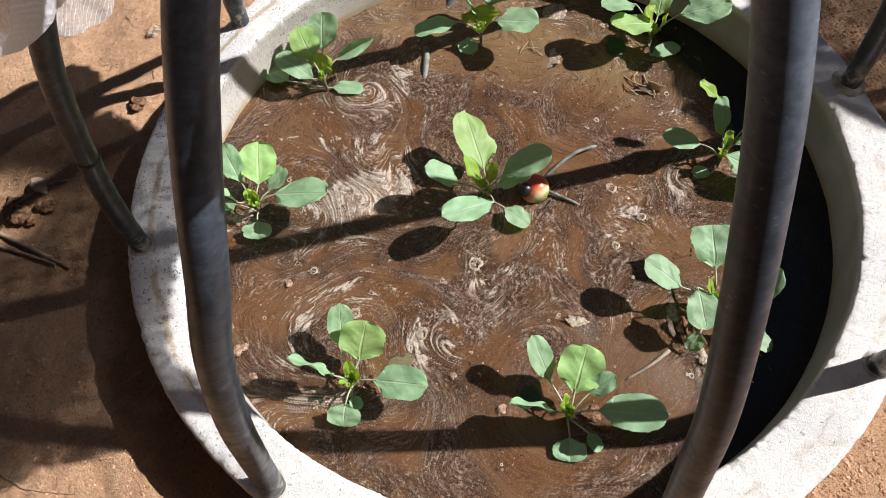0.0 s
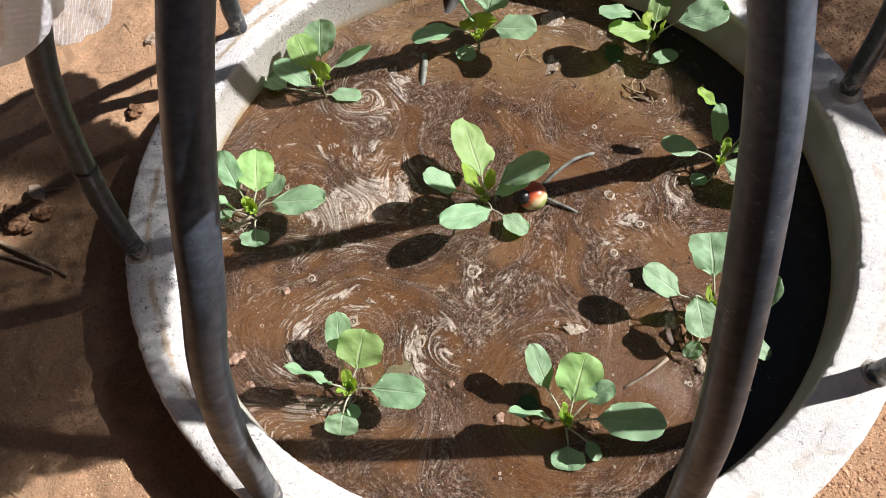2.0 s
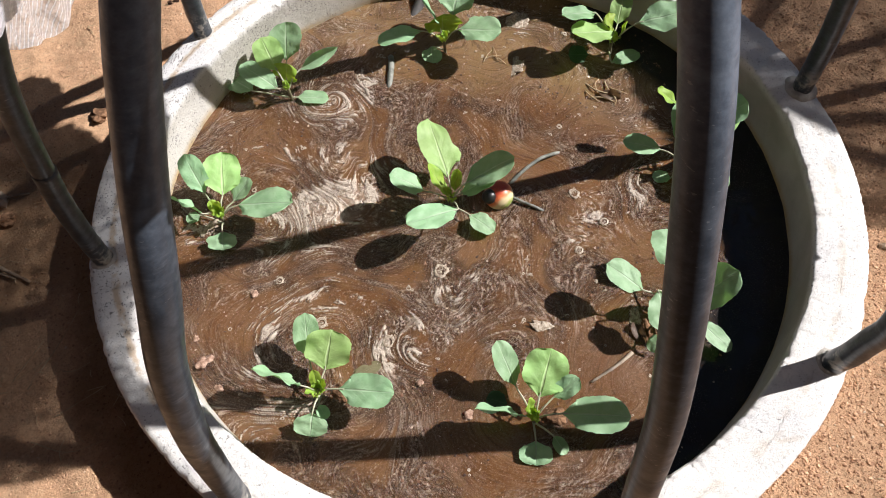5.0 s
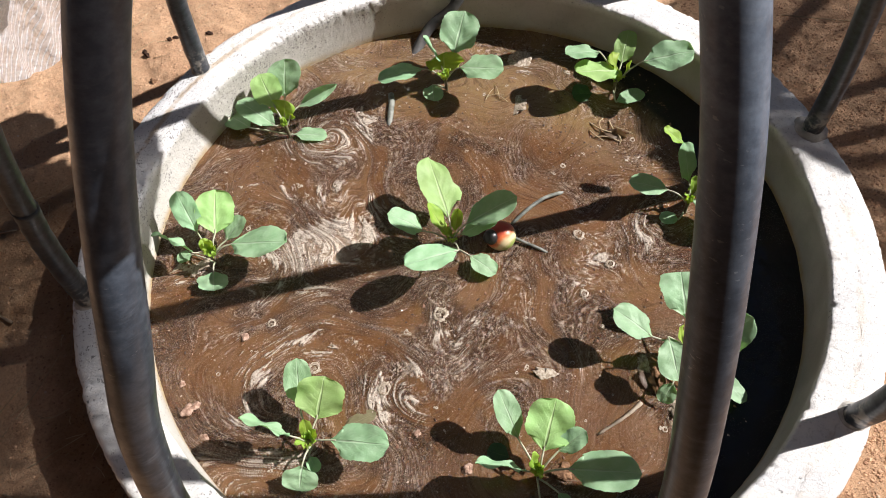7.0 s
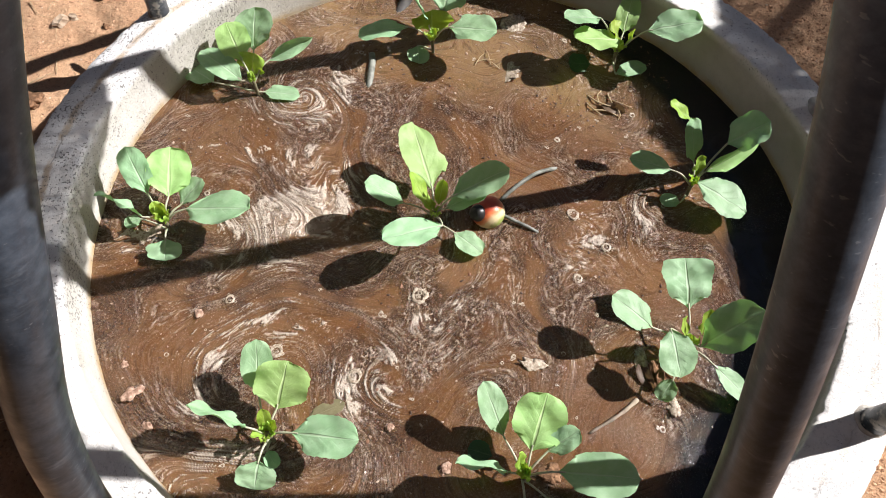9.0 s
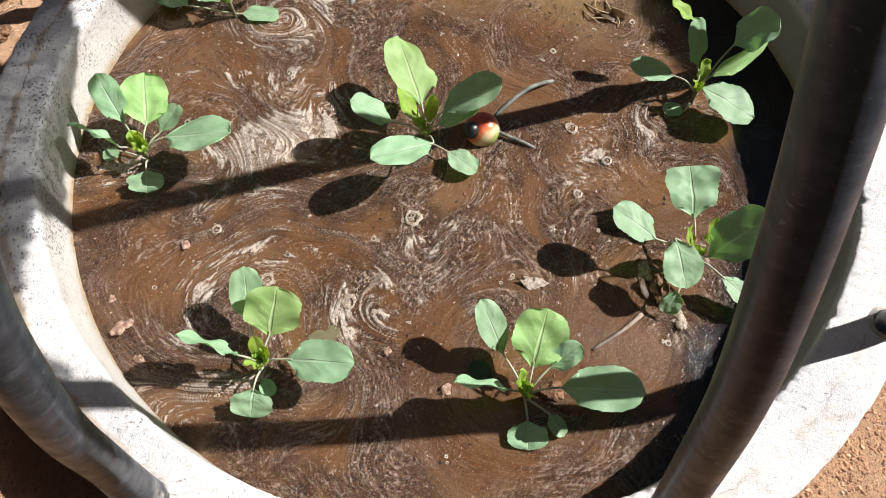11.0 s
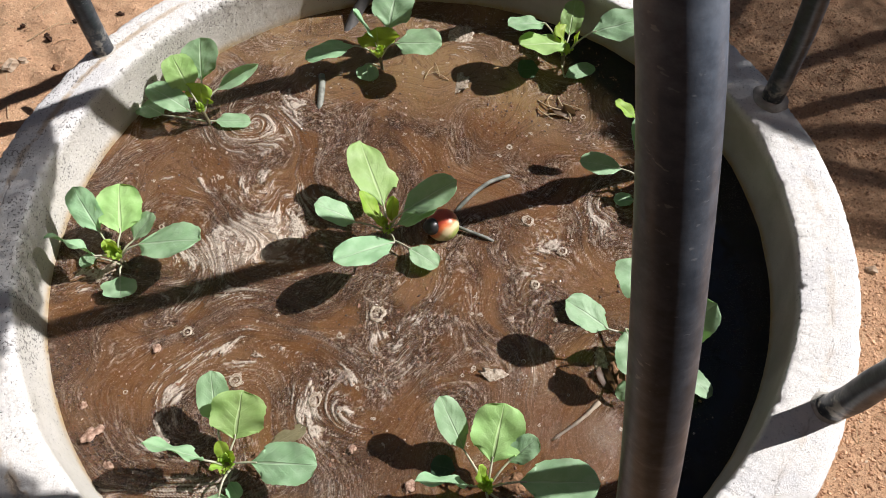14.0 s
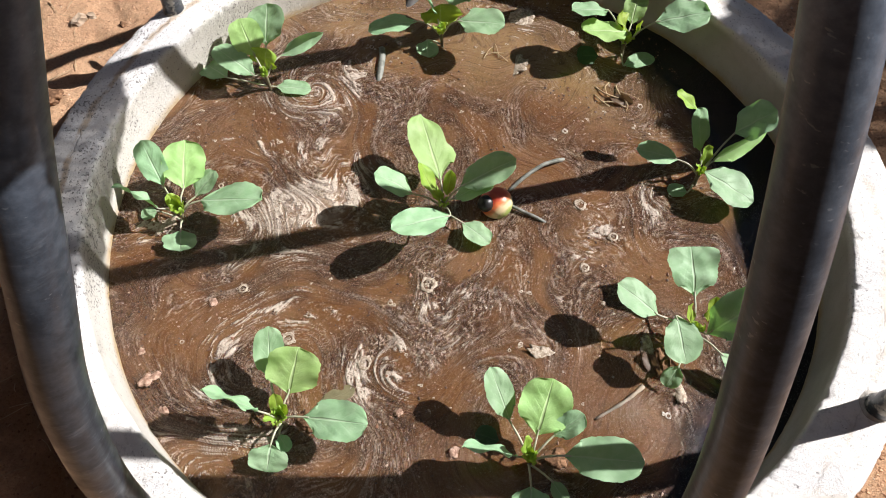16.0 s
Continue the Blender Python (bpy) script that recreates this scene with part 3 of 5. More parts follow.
# foam rafts: x, y, half length, half width, heading, thickness
RAFTS = ((-0.27, 0.005, 0.15, 0.060, 12, 1.25), (-0.20, 0.055, 0.08, 0.04, 60, 0.7), (-0.30, 0.265, 0.085, 0.075, 0, 0.8), (-0.22, 0.31, 0.05, 0.09, -10, 0.5), (-0.135, -0.29, 0.065, 0.085, -20, 0.75),
         (-0.30, -0.20, 0.15, 0.035, 8, 0.7), (-0.39, -0.28, 0.04, 0.10, 0, 0.6), (-0.36, -0.41, 0.13, 0.035, 15, 0.8), (0.215, -0.07, 0.022, 0.075, -15, 0.7), (-0.52, -0.045, 0.06, 0.03, 0, 0.9),
         (-0.34, 0.13, 0.13, 0.04, -15, 0.4), (-0.042, -0.25, 0.06, 0.05, 0, 0.55), (0.12, 0.44, 0.05, 0.03, 20, 0.5), (-0.05, -0.20, 0.16, 0.03, 20, 0.35), (-0.30, -0.09, 0.16, 0.03, 5, 0.45), (0.33, 0.02, 0.05, 0.05, 0, 0.4))
# open silty pools, free of scum: x, y, reach
POOLS = ((-0.032, -0.325, 0.065), (-0.42, 0.165, 0.10), (0.06, 0.36, 0.13), (0.22, 0.22, 0.10), (-0.12, 0.42, 0.12), (0.33, -0.14, 0.08), (0.20, -0.36, 0.12), (-0.46, -0.25, 0.07), (0.02, -0.47, 0.12), (0.12, 0.10, 0.08))

# crumbly clumps of froth and husk, a little proud of the water: x, y, reach
CLUMPS = ((-0.060, -0.252, 0.048), (0.017, -0.192, 0.030), (-0.149, -0.262, 0.022), (-0.052, -0.129, 0.016), (0.004, -0.236, 0.020), (-0.372, -0.132, 0.012))


def build_water():
    n = 660
    u, v = np.meshgrid(np.linspace(-1, 1, n), np.linspace(-1, 1, n))
    x, y = (0.604 * u * np.sqrt(1 - v * v / 2)).ravel(), (0.604 * v * np.sqrt(1 - u * u / 2)).ravel()
    # follow every spot of the surface back along the current to where its scum came from
    steps, sx, sy = 18, x.copy(), y.copy()
    e = 0.004

    def stream(px, py):
        return layers(px, py, 4.2, 2, 70, 0.5) * 0.010
    for i in range(steps):
        vx, vy = np.zeros_like(x), np.zeros_like(x)
        for ex, ey, r, turn in EDDIES:
            dx, dy = sx - ex, sy - ey
            g = np.exp(-(dx * dx + dy * dy) / (r * r)) * turn
            vx, vy = vx - dy * g, vy + dx * g
        if i % 3 == 0:
            here = stream(sx, sy)
            nx, ny = (stream(sx, sy + e) - here) / e, -(stream(sx + e, sy) - here) / e
        sx, sy = sx - (vx + nx) / steps, sy - (vy + ny) / steps
    raft, pool = np.zeros_like(x), np.zeros_like(x)
    wx, wy = x + 0.030 * grid_noise(x * 14, y * 14, 3), y + 0.030 * grid_noise(x * 14, y * 14, 4)
    for rx, ry, a, b, head, s in RAFTS:
        h = radians(head)
        dx, dy = wx - rx, wy - ry
        d = np.hypot((dx * math.cos(h) + dy * math.sin(h)) / a, (dy * math.cos(h) - dx * math.sin(h)) / b)
        raft = np.maximum(raft, s * step(d, 1.15, 0.35))
    for px, py, r in POOLS:
        pool = np.maximum(pool, step(np.hypot(wx - px, wy - py) / r, 1.15, 0.55))
    # where the current has drawn the scum out very fine, its smallest detail is lost
    pull = sum(np.hypot(np.gradient(sx.reshape(n, n), axis=k), np.gradient(sy.reshape(n, n), axis=k)) for k in (0, 1)).ravel() / 2

    def kept(f):
        return np.clip(2.2 - 1.0 * pull * f, 0, 1)
    wide = layers(sx, sy, 9, 3, 11)
    body = layers(sx, sy, 24, 4, 21, 0.6)
    coarse = layers(sx, sy, 46, 2, 31, 0.65)
    line = coarse + (layers(sx, sy, 46, 4, 31, 0.65) - coarse) * kept(184)
    hair = layers(sx, sy, 95, 3, 41, 0.65) * kept(190)
    calm = 1 - 0.8 * pool
    thread = np.maximum(step(np.abs(line), 0.10, 0.01) * step(body, 0.0, 0.30), step(hair, 0.34, 0.60) * step(wide, -0.25, 0.25) * 0.85)
    fray = layers(sx, sy, 150, 2, 81, 0.6) * kept(220)
    # marbled lines, nested along the current
    vein = layers(sx, sy, 17, 3, 91, 0.5)
    marble = step(np.sin(vein * 17 + 1.5 * line), 0.45, 0.97) * step(wide + 0.6 * layers(x, y, 8, 2, 95), -0.30, 0.35)
    thread = np.maximum(thread, marble * (0.45 + 0.55 * step(hair, -0.35, 0.35)))
    thread = np.clip(thread * calm * (0.66 + 0.6 * raft) * (0.55 + 0.45 * step(fray, -0.35, 0.25)), 0, 1)
    foam = step(body * 0.42 + wide * 0.20 + line * 0.50 + fray * 0.16, 0.34 - 0.42 * raft, 0.60 - 0.40 * raft) * step(raft, 0.02, 0.30)
    foam *= 0.45 + 0.55 * step(line + 0.5 * fray, -0.45, 0.25)
    mat = np.clip((1 - 0.45 * step(y + 0.35 * x, 0.20, 0.42)) * calm * step(layers(x, y, 7, 3, 51) + 0.5 * wide, -0.55, 0.25) * (0.75 + 0.25 * step(body, -0.3, 0.3)), 0, 1)
    foam = np.maximum(foam, 0.55 * step(raft, 0.72, 1.12) * (0.55 + 0.45 * step(body + 0.5 * line, -0.5, 0.1)))
    clump = np.zeros_like(x)
    for cx, cy, r in CLUMPS:
        clump = np.maximum(clump, step(np.hypot(wx - cx, wy - cy) / r, 1.2, 0.55))
    crumb = layers(x, y, 75, 3, 103, 0.65)
    thread = thread * (1 - 0.75 * clump) + clump * 0.8 * step(np.abs(crumb), 0.24, 0.02)
    foam *= 1 - 0.7 * clump
    mat = np.maximum(mat, 0.9 * clump)
    z = layers(x, y, 18, 3, 61) * 0.0010 + foam * 0.0008 + thread * 0.0003 + clump * (0.0014 - 0.0030 * np.minimum(np.abs(crumb), 0.5))
    q = np.arange(n * n).reshape(n, n)
    quads = np.stack([q[:-1, :-1], q[:-1, 1:], q[1:, 1:], q[1:, :-1]], -1).reshape(-1, 4)
    loop = np.concatenate([q[0, :-1], q[:-1, -1], q[-1, :0:-1], q[:0:-1, 0]])
    m, low = len(loop), n * n + np.arange(len(loop))
    skirt = np.stack([loop, low, np.roll(low, -1), np.roll(loop, -1)], -1)
    co = np.concatenate([np.stack([x, y, z], -1), np.stack([x[loop], y[loop], np.full(m, -0.18)], -1)])
    me = bpy.data.meshes.new("water")
    me.from_pydata(co.tolist(), [], np.concatenate([quads, skirt]).tolist() + [low[::-1].tolist()])
    att = me.attributes.new("scum", "FLOAT_COLOR", "POINT")
    rgba = np.zeros((len(co), 4), np.float32)
    rgba[:n * n] = np.stack([thread, foam, mat, np.ones_like(x)], -1)
    att.data.foreach_set("color", rgba.ravel())
    att = me.attributes.new("source", "FLOAT_VECTOR", "POINT")
    src = np.zeros((len(co), 3), np.float32)
    src[:n * n, 0], src[:n * n, 1] = sx, sy
    att.data.foreach_set("vector", src.ravel())
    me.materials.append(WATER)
    for f in me.polygons:
        f.use_smooth = True
    return tagged(new("water", me), "brown muddy water with swirled pale scum filling the planter", "water", kind="structure")


TANK = build_planter()
POND = build_water()

# ---- pipe hoops ----
PIPE_R = 0.0180
PROFILE = ((0.658, 0.06), (0.656, 0.12), (0.648, 0.20), (0.634, 0.29), (0.604, 0.42), (0.571, 0.53), (0.520, 0.642), (0.467, 0.738), (0.418, 0.822),
           (0.36, 0.900), (0.30, 0.965), (0.23, 1.020), (0.15, 1.062), (0.07, 1.085))


# the two hoops that pass close by sag sideways a little: radius, height, heading
NEAR_A = ((0.657, 0.06, -122.6), (0.655, 0.12, -122.4), (0.643, 0.205, -122.3), (0.63, 0.29, -121.8), (0.617, 0.369, -121.4), (0.598, 0.446, -121.2), (0.571, 0.524, -121.4),
          (0.534, 0.608, -121.0), (0.482, 0.7, -122.2), (0.413, 0.805, -124.0), (0.335, 0.905, -124.5), (0.24, 1.0, -124.0), (0.13, 1.07, -123.0))
NEAR_B = ((0.659, 0.06, -74.3), (0.655, 0.12, -74.4), (0.639, 0.198, -74.7), (0.619, 0.29, -74.7), (0.593, 0.384, -74.4), (0.562, 0.481, -73.8), (0.523, 0.578, -73.5),
          (0.475, 0.674, -72.9), (0.417, 0.767, -71.8), (0.346, 0.856, -70.9), (0.262, 0.94, -71.4), (0.17, 1.02, -72.3), (0.08, 1.075, -73.3))


# the far half of one hoop leans over to one side higher up
LEAN = ((0.06, 57.6), (0.42, 58.2), (0.53, 61.0), (0.642, 64.5), (0.738, 67.5), (0.822, 69.0), (0.90, 69.0), (0.965, 67.0), (1.02, 63.0), (1.085, 58.0))


# the foot of another one stands a little outward and sideways: radius, height, heading
FOOT = ((0.658, 0.06, -35.0), (0.659, 0.111, -35.1), (0.662, 0.16, -35.2), (0.661, 0.21, -35.1), (0.660, 0.26, -35.3), (0.650, 0.31, -35.2), (0.632, 0.36, -34.8), (0.609, 0.42, -34.3)) + tuple((r, z, -34.0) for r, z in PROFILE[5:])


def build_hoop(az, lift, near=None, thin=PIPE_R, lean=None, far=None):
    """A hoop across the planter from the heading az to the opposite one; near: the bent half that differs, far: the same for the other half; lean: height and heading of the other half."""
    def place(r, z, head):
        a = radians(head)
        return (r * math.cos(a), r * math.sin(a), z + lift * (1 - r / 0.66) ** 2)
    half = [place(r, z, float(np.interp(z, [q[0] for q in lean], [q[1] for q in lean])) if lean else az) for r, z in PROFILE]
    if far:
        half = [place(*row) for row in far]
    other = [place(*row) for row in near] if near else [place(r, z, az + 180) for r, z in PROFILE]
    line = half + [(0, 0, 1.096 + lift)] + other[::-1]
    hoop = thing("pipe_hoop", 0, 0, 0, "bent black plastic pipe hoop set in the planter rim", "pipe hoop", "hoops over the planter")
    pts = spline(line, 6)
    part("pipe", tube(bmesh.new(), pts, [PIPE_R + (thin - PIPE_R) * max(0.0, 2 * i / len(pts) - 1) for i in range(len(pts))], 28), PIPE, hoop)
    if thin < PIPE_R:
        # the thinner end is pushed into a wider length of pipe
        foot = spline([p for p in other if p[2] < 0.31] + [place(0.6185, 0.358, az + 180)], 8)
        part("sleeve", tube(bmesh.new(), foot, [0.0166 + 0.0004 * math.sin(i * 1.7) for i in range(len(foot) - 1)] + [0.0172], 28), PIPE, hoop, "wider black pipe sleeve at the foot")
    return hoop


HOOPS = [build_hoop(HOOP_AZ[0], 0.0, thin=0.0150), build_hoop(HOOP_AZ[1], 0.041, far=FOOT), build_hoop(HOOP_AZ[2], 0.0, NEAR_A, lean=LEAN), build_hoop(HOOP_AZ[3], 0.02, NEAR_B)]

# ---- seedlings ----


def blade(length, width, kind, rng):
    """A leaf blade: along y from its base, with a waved margin, a folded midrib and a drooping tip."""
    bm = bmesh.new()
    uv = bm.loops.layers.uv.new("UVMap")
    nu, nv = (8, 16) if kind == 7 else (18, 34)
    fold = {0: 0.16, 1: 0.10, 2: 0.32, 3: 0.9, 4: 0.05, 5: 0.22, 6: 0.03, 7: 0.5, 8: 0.14, 9: 0.25}[kind] * rng.uniform(0.8, 1.2)
    wave = {0: 0.035, 1: 0.05, 2: 0.10, 3: 0.08, 4: 0.02, 5: 0.05, 6: 0.04, 7: 0.30, 8: 0.05, 9: 0.10}[kind]
    droop = {0: 0.16, 1: 0.10, 2: -0.10, 3: 0.25, 4: 0.0, 5: 0.12, 6: 0.0, 7: -0.3, 8: 0.10, 9: 0.15}[kind] * rng.uniform(0.6, 1.3)
    ph, grid = rng.uniform(0, 50), []
    bend = 0.12 * math.sin(ph * 7)
    outline = {1: (0.14, 0.45, 0.74, 0.93, 1.0, 1.0, 0.94, 0.82, 0.64, 0.42, 0.15), 3: (0.15, 0.35, 0.6, 0.85, 1.0, 0.95, 0.8, 0.58, 0.36, 0.2, 0.05), 5: (0.12, 0.30, 0.55, 0.78, 0.93, 1.0, 1.0, 1.0, 0.98, 0.92, 0.80)}.get(
        kind, (0.12, 0.34, 0.62, 0.87, 1.0, 1.0, 0.94, 0.80, 0.60, 0.40, 0.14))
    for i in range(nv + 1):
        v = i / nv
        s = float(np.interp(v, (0, 0.06, 0.15, 0.28, 0.45, 0.62, 0.77, 0.88, 0.95, 0.985, 1), outline))
        right = s
        if kind == 8:
            # one margin is torn and bulges low down
            right = float(np.interp(v, (0, 0.1, 0.2, 0.32, 0.44, 0.54, 0.62, 0.74, 0.84, 0.93, 1), (0.1, 0.42, 0.86, 1.12, 1.10, 0.84, 0.86, 0.80, 0.62, 0.30, 0.08)))
        row = []
        for j in range(nu + 1):
            u = j / nu * 2 - 1
            side = 1 if u > 0 else -1
            edge = 1 + 0.08 * noise.noise(Vector((v * 4 + ph, side * 3, 0))) + 0.035 * noise.noise(Vector((v * 11 + ph, side * 5, 2))) + 0.012 * math.sin(v * 58 + ph + side) * (v > 0.3) + 0.012 * noise.noise(Vector((v * 34 + ph, side * 9, 4)))
            x = u * (right if u > 0 else s) * width / 2 * edge
            y = v * length + abs(u) ** 2 * (0.05 if v < 0.2 else -0.02 * v) * length
            z = fold * abs(x) * (1 - 0.35 * abs(u)) - droop * length * v * v * 0.6 + droop * length * v * 0.25
            z += wave * width * abs(u) ** 2 * math.sin(v * 11 + ph + side * 1.3) + 0.035 * width * noise.noise(Vector((u * 2 + ph, v * 4, 1))) - 0.015 * width * abs(math.sin((v - 0.4 * abs(u)) * 18)) * (1 - abs(u)) * min(1, abs(u) * 5) + bend * x
            if kind == 3:
                z += width * 0.25 * u * math.sin(v * 4 + 1)
            row.append(bm.verts.new((x, y, z)))
        grid.append(row)
    for i in range(nv):
        for j in range(nu):
            f = bm.faces.new((grid[i][j], grid[i][j + 1], grid[i + 1][j + 1], grid[i + 1][j]))
            for loop, (a, b) in zip(f.loops, ((i, j), (i, j + 1), (i + 1, j + 1), (i + 1, j))):
                loop[uv].uv = (b / nu, a / nv)
    return bm


def seedling(label, x, y, leaves):
    """leaves: the blade's foot from the crown (x, y) and over the water (z), heading, rise, length, width, kind."""
    plant = thing("cabbage_seedling", x, y, 0.0, label, "seedling", "seedlings in the planter")
    rng = random.Random(int(x * 1000) * 31 + int(y * 1000))
    bm = tube(bmesh.new(), spline([(0.006, 0.003, -0.03), (0.003, 0, -0.002), (0.001, 0.001, 0.018), (0, 0, 0.040)], 3), [0.0030] * 3 + [0.0033] * 4 + [0.0038] * 3, 10)
    part("stem", bm, STEM, plant)
    # crimped young leaves in the heart
    own = random.Random(int(x * 977) + 5)
    heart = [(0.004 * math.cos(i * 1.4 + x * 40), 0.004 * math.sin(i * 1.4 + x * 40), 0.036, (i * 80 + x * 900) % 360, own.uniform(45, 72), own.uniform(0.016, 0.027), own.uniform(0.009, 0.015), 7) for i in range(5)]
    for bx, by, bz, head, rise, length, width, kind in leaves + heart:
        mat = (LEAF, PALE, YOUNG, PALE if rng.random() < 0.5 else LEAF, WET, LEAF, SUNK, YOUNG, PALE, LEAF)[kind]
        leaf = part("leaf", blade(length, width, kind, rng), mat, plant)
        roll = {3: rng.choice((-50, 50)), 2: rng.uniform(-25, 25), 9: 58}.get(kind, rng.uniform(-8, 8))
        m = pose(bx, by, bz, 0, 0, head - 90) @ pose(0, 0, 0, rise, 0, 0) @ pose(0, 0, 0, 0, roll, 0)
        leaf.matrix_basis = m
        dist = math.hypot(bx, by)
        if kind in (0, 1, 3, 5, 8, 9) and dist > 0.012:
            d = Vector((math.cos(radians(head)), math.sin(radians(head)), 0)) * min(0.02, dist * 0.4)
            foot, end = Vector((bx * 0.04, by * 0.04, min(0.03, bz * 0.6))), Vector((bx, by, bz))
            mid = foot.lerp(end, 0.55) + Vector((0, 0, 0.006 if bz > 0.02 else 0.002)) - d * 0.1
            tip = end + Vector((math.cos(radians(head)) * math.cos(radians(rise)), math.sin(radians(head)) * math.cos(radians(rise)), math.sin(radians(rise)))) * length * 0.10
            bmt = tube(bmesh.new(), spline([foot, mid, end, tip], 5), [0.0019 - 0.0008 * i / 15 for i in range(16)], 8)
            stalk = part("stalk", bmt, STALK, leaf)
            stalk.matrix_parent_inverse = m.inverted()
    return plant


seedling("young cabbage seedling with pale blue-green leaves beside the planter wall", -0.478, -0.036, [
    (-0.028, 0.040, 0.054, 120, 41, 0.082, 0.045, 0),
    (0.006, 0.035, 0.054, 92, 23, 0.084, 0.069, 1),
    (0.039, 0.011, 0.054, -8, 18, 0.115, 0.078, 0),
    (0.025, 0.025, 0.045, 54, 19, 0.055, 0.046, 0),
    (-0.027, -0.005, 0.054, 158, 26, 0.078, 0.050, 9),
    (0.003, -0.026, 0.021, -85, -11, 0.037, 0.056, 0),
    (-0.001, 0.003, 0.034, 130, 52, 0.035, 0.021, 2),
    (0.000, 0.005, 0.034, 69, 76, 0.036, 0.024, 2),
    (-0.050, 0.020, 0.007, -161, 0, 0.030, 0.024, 0),
])
seedling("young cabbage seedling with a tall pale leaf beside a red float", -0.037, -0.015, [
    (-0.004, 0.037, 0.054, 107, 15, 0.128, 0.072, 8),
    (-0.050, 0.008, 0.054, 167, 35, 0.075, 0.049, 0),
    (0.012, -0.041, 0.065, -154, 18, 0.106, 0.058, 0),
    (0.033, -0.025, 0.018, -37, -4, 0.059, 0.044, 0),
    (0.028, 0.002, 0.084, 17, 27, 0.101, 0.054, 0),
    (0.016, -0.003, 0.056, 9, 33, 0.080, 0.038, 0),
    (-0.006, 0.008, 0.034, 132, 41, 0.074, 0.032, 2),
    (0.007, 0.019, 0.034, 68, 67, 0.052, 0.021, 2),
])
seedling("young cabbage seedling with one round yellow-green upright leaf", -0.266, -0.380, [
    (-0.019, 0.056, 0.037, 93, 35, 0.078, 0.044, 0),
    (0.013, 0.030, 0.054, 77, 29, 0.067, 0.077, 1),
    (0.037, -0.002, 0.052, -9, 14, 0.095, 0.056, 0),
    (-0.008, -0.034, 0.030, -98, -23, 0.039, 0.056, 0),
    (-0.003, -0.016, 0.010, -57, -5, 0.028, 0.021, 0),
    (-0.024, 0.004, 0.056, 163, 24, 0.084, 0.046, 9),
    (0.045, 0.030, 0.001, 25, 0, 0.060, 0.024, 6),
    (-0.001, 0.002, 0.034, 91, 61, 0.047, 0.019, 2),
    (0.002, 0.003, 0.034, 28, 60, 0.032, 0.016, 2),
])
seedling("young cabbage seedling with a broad green outer leaf", 0.087, -0.433, [
    (-0.028, 0.050, 0.045, 114, 34, 0.081, 0.041, 0),
    (0.008, 0.028, 0.054, 72, 24, 0.080, 0.071, 1),
    (0.030, 0.027, 0.054, 29, 31, 0.053, 0.033, 0),
    (0.040, -0.001, 0.063, -7, 15, 0.104, 0.062, 0),
    (-0.019, 0.001, 0.045, 172, 22, 0.082, 0.036, 9),
    (-0.004, 0.005, 0.034, 118, 66, 0.045, 0.020, 2),
    (-0.040, 0.032, 0.005, 164, 0, 0.036, 0.033, 4),
    (0.001, -0.032, 0.014, -93, -11, 0.038, 0.054, 0),
    (0.030, -0.024, 0.012, -56, -8, 0.035, 0.023, 0),
])
seedling("young cabbage seedling with a squarish upright leaf and drooping lower leaves", 0.346, -0.240, [
    (0.005, 0.048, 0.054, 92, 25, 0.077, 0.076, 5),
    (-0.059, 0.012, 0.063, 146, 20, 0.077, 0.052, 0),
    (-0.040, 0.003, 0.081, -81, -15, 0.070, 0.056, 0),
    (0.013, -0.012, 0.050, 21, 49, 0.104, 0.066, 0),
    (0.030, -0.038, 0.042, -42, -14, 0.074, 0.034, 0),
    (-0.032, -0.057, 0.036, -124, -35, 0.038, 0.029, 0),
    (-0.001, 0.002, 0.034, 141, 61, 0.055, 0.029, 2),
    (0.022, 0.011, 0.041, 85, 59, 0.048, 0.022, 2),
])
seedling("young cabbage seedling with twisted half-shaded leaves near the dark water", 0.411, 0.055, [
    (0.057, 0.056, 0.076, 3, 51, 0.076, 0.070, 0),
    (0.022, 0.016, 0.050, 20, 27, 0.110, 0.029, 3),
    (0.002, -0.006, 0.050, -31, -10, 0.098, 0.070, 0),
    (-0.039, 0.018, 0.050, 170, 13, 0.076, 0.046, 0),
    (0.004, 0.035, 0.050, 124, 62, 0.086, 0.045, 0),
    (-0.010, 0.083, 0.103, 148, 24, 0.051, 0.024, 2),
    (0.010, 0.016, 0.035, 98, 69, 0.044, 0.022, 2),
    (-0.014, -0.019, 0.005, 170, 0, 0.036, 0.030, 0),
])
seedling("young cabbage seedling with leaves crossing the sunlit planter wall", -0.378, 0.275, [
    (-0.016, -0.010, 0.046, 146, 14, 0.100, 0.052, 0),
    (-0.021, 0.034, 0.054, 117, 24, 0.081, 0.061, 1),
    (-0.005, 0.066, 0.050, 89, 32, 0.082, 0.075, 0),
    (0.029, 0.036, 0.054, 15, 23, 0.093, 0.029, 3),
    (-0.007, 0.020, 0.034, 55, 58, 0.041, 0.058, 2),
    (0.012, 0.001, 0.006, -2, 0, 0.070, 0.037, 0),
    (-0.083, 0.018, 0.012, 144, 2, 0.063, 0.056, 0),
])
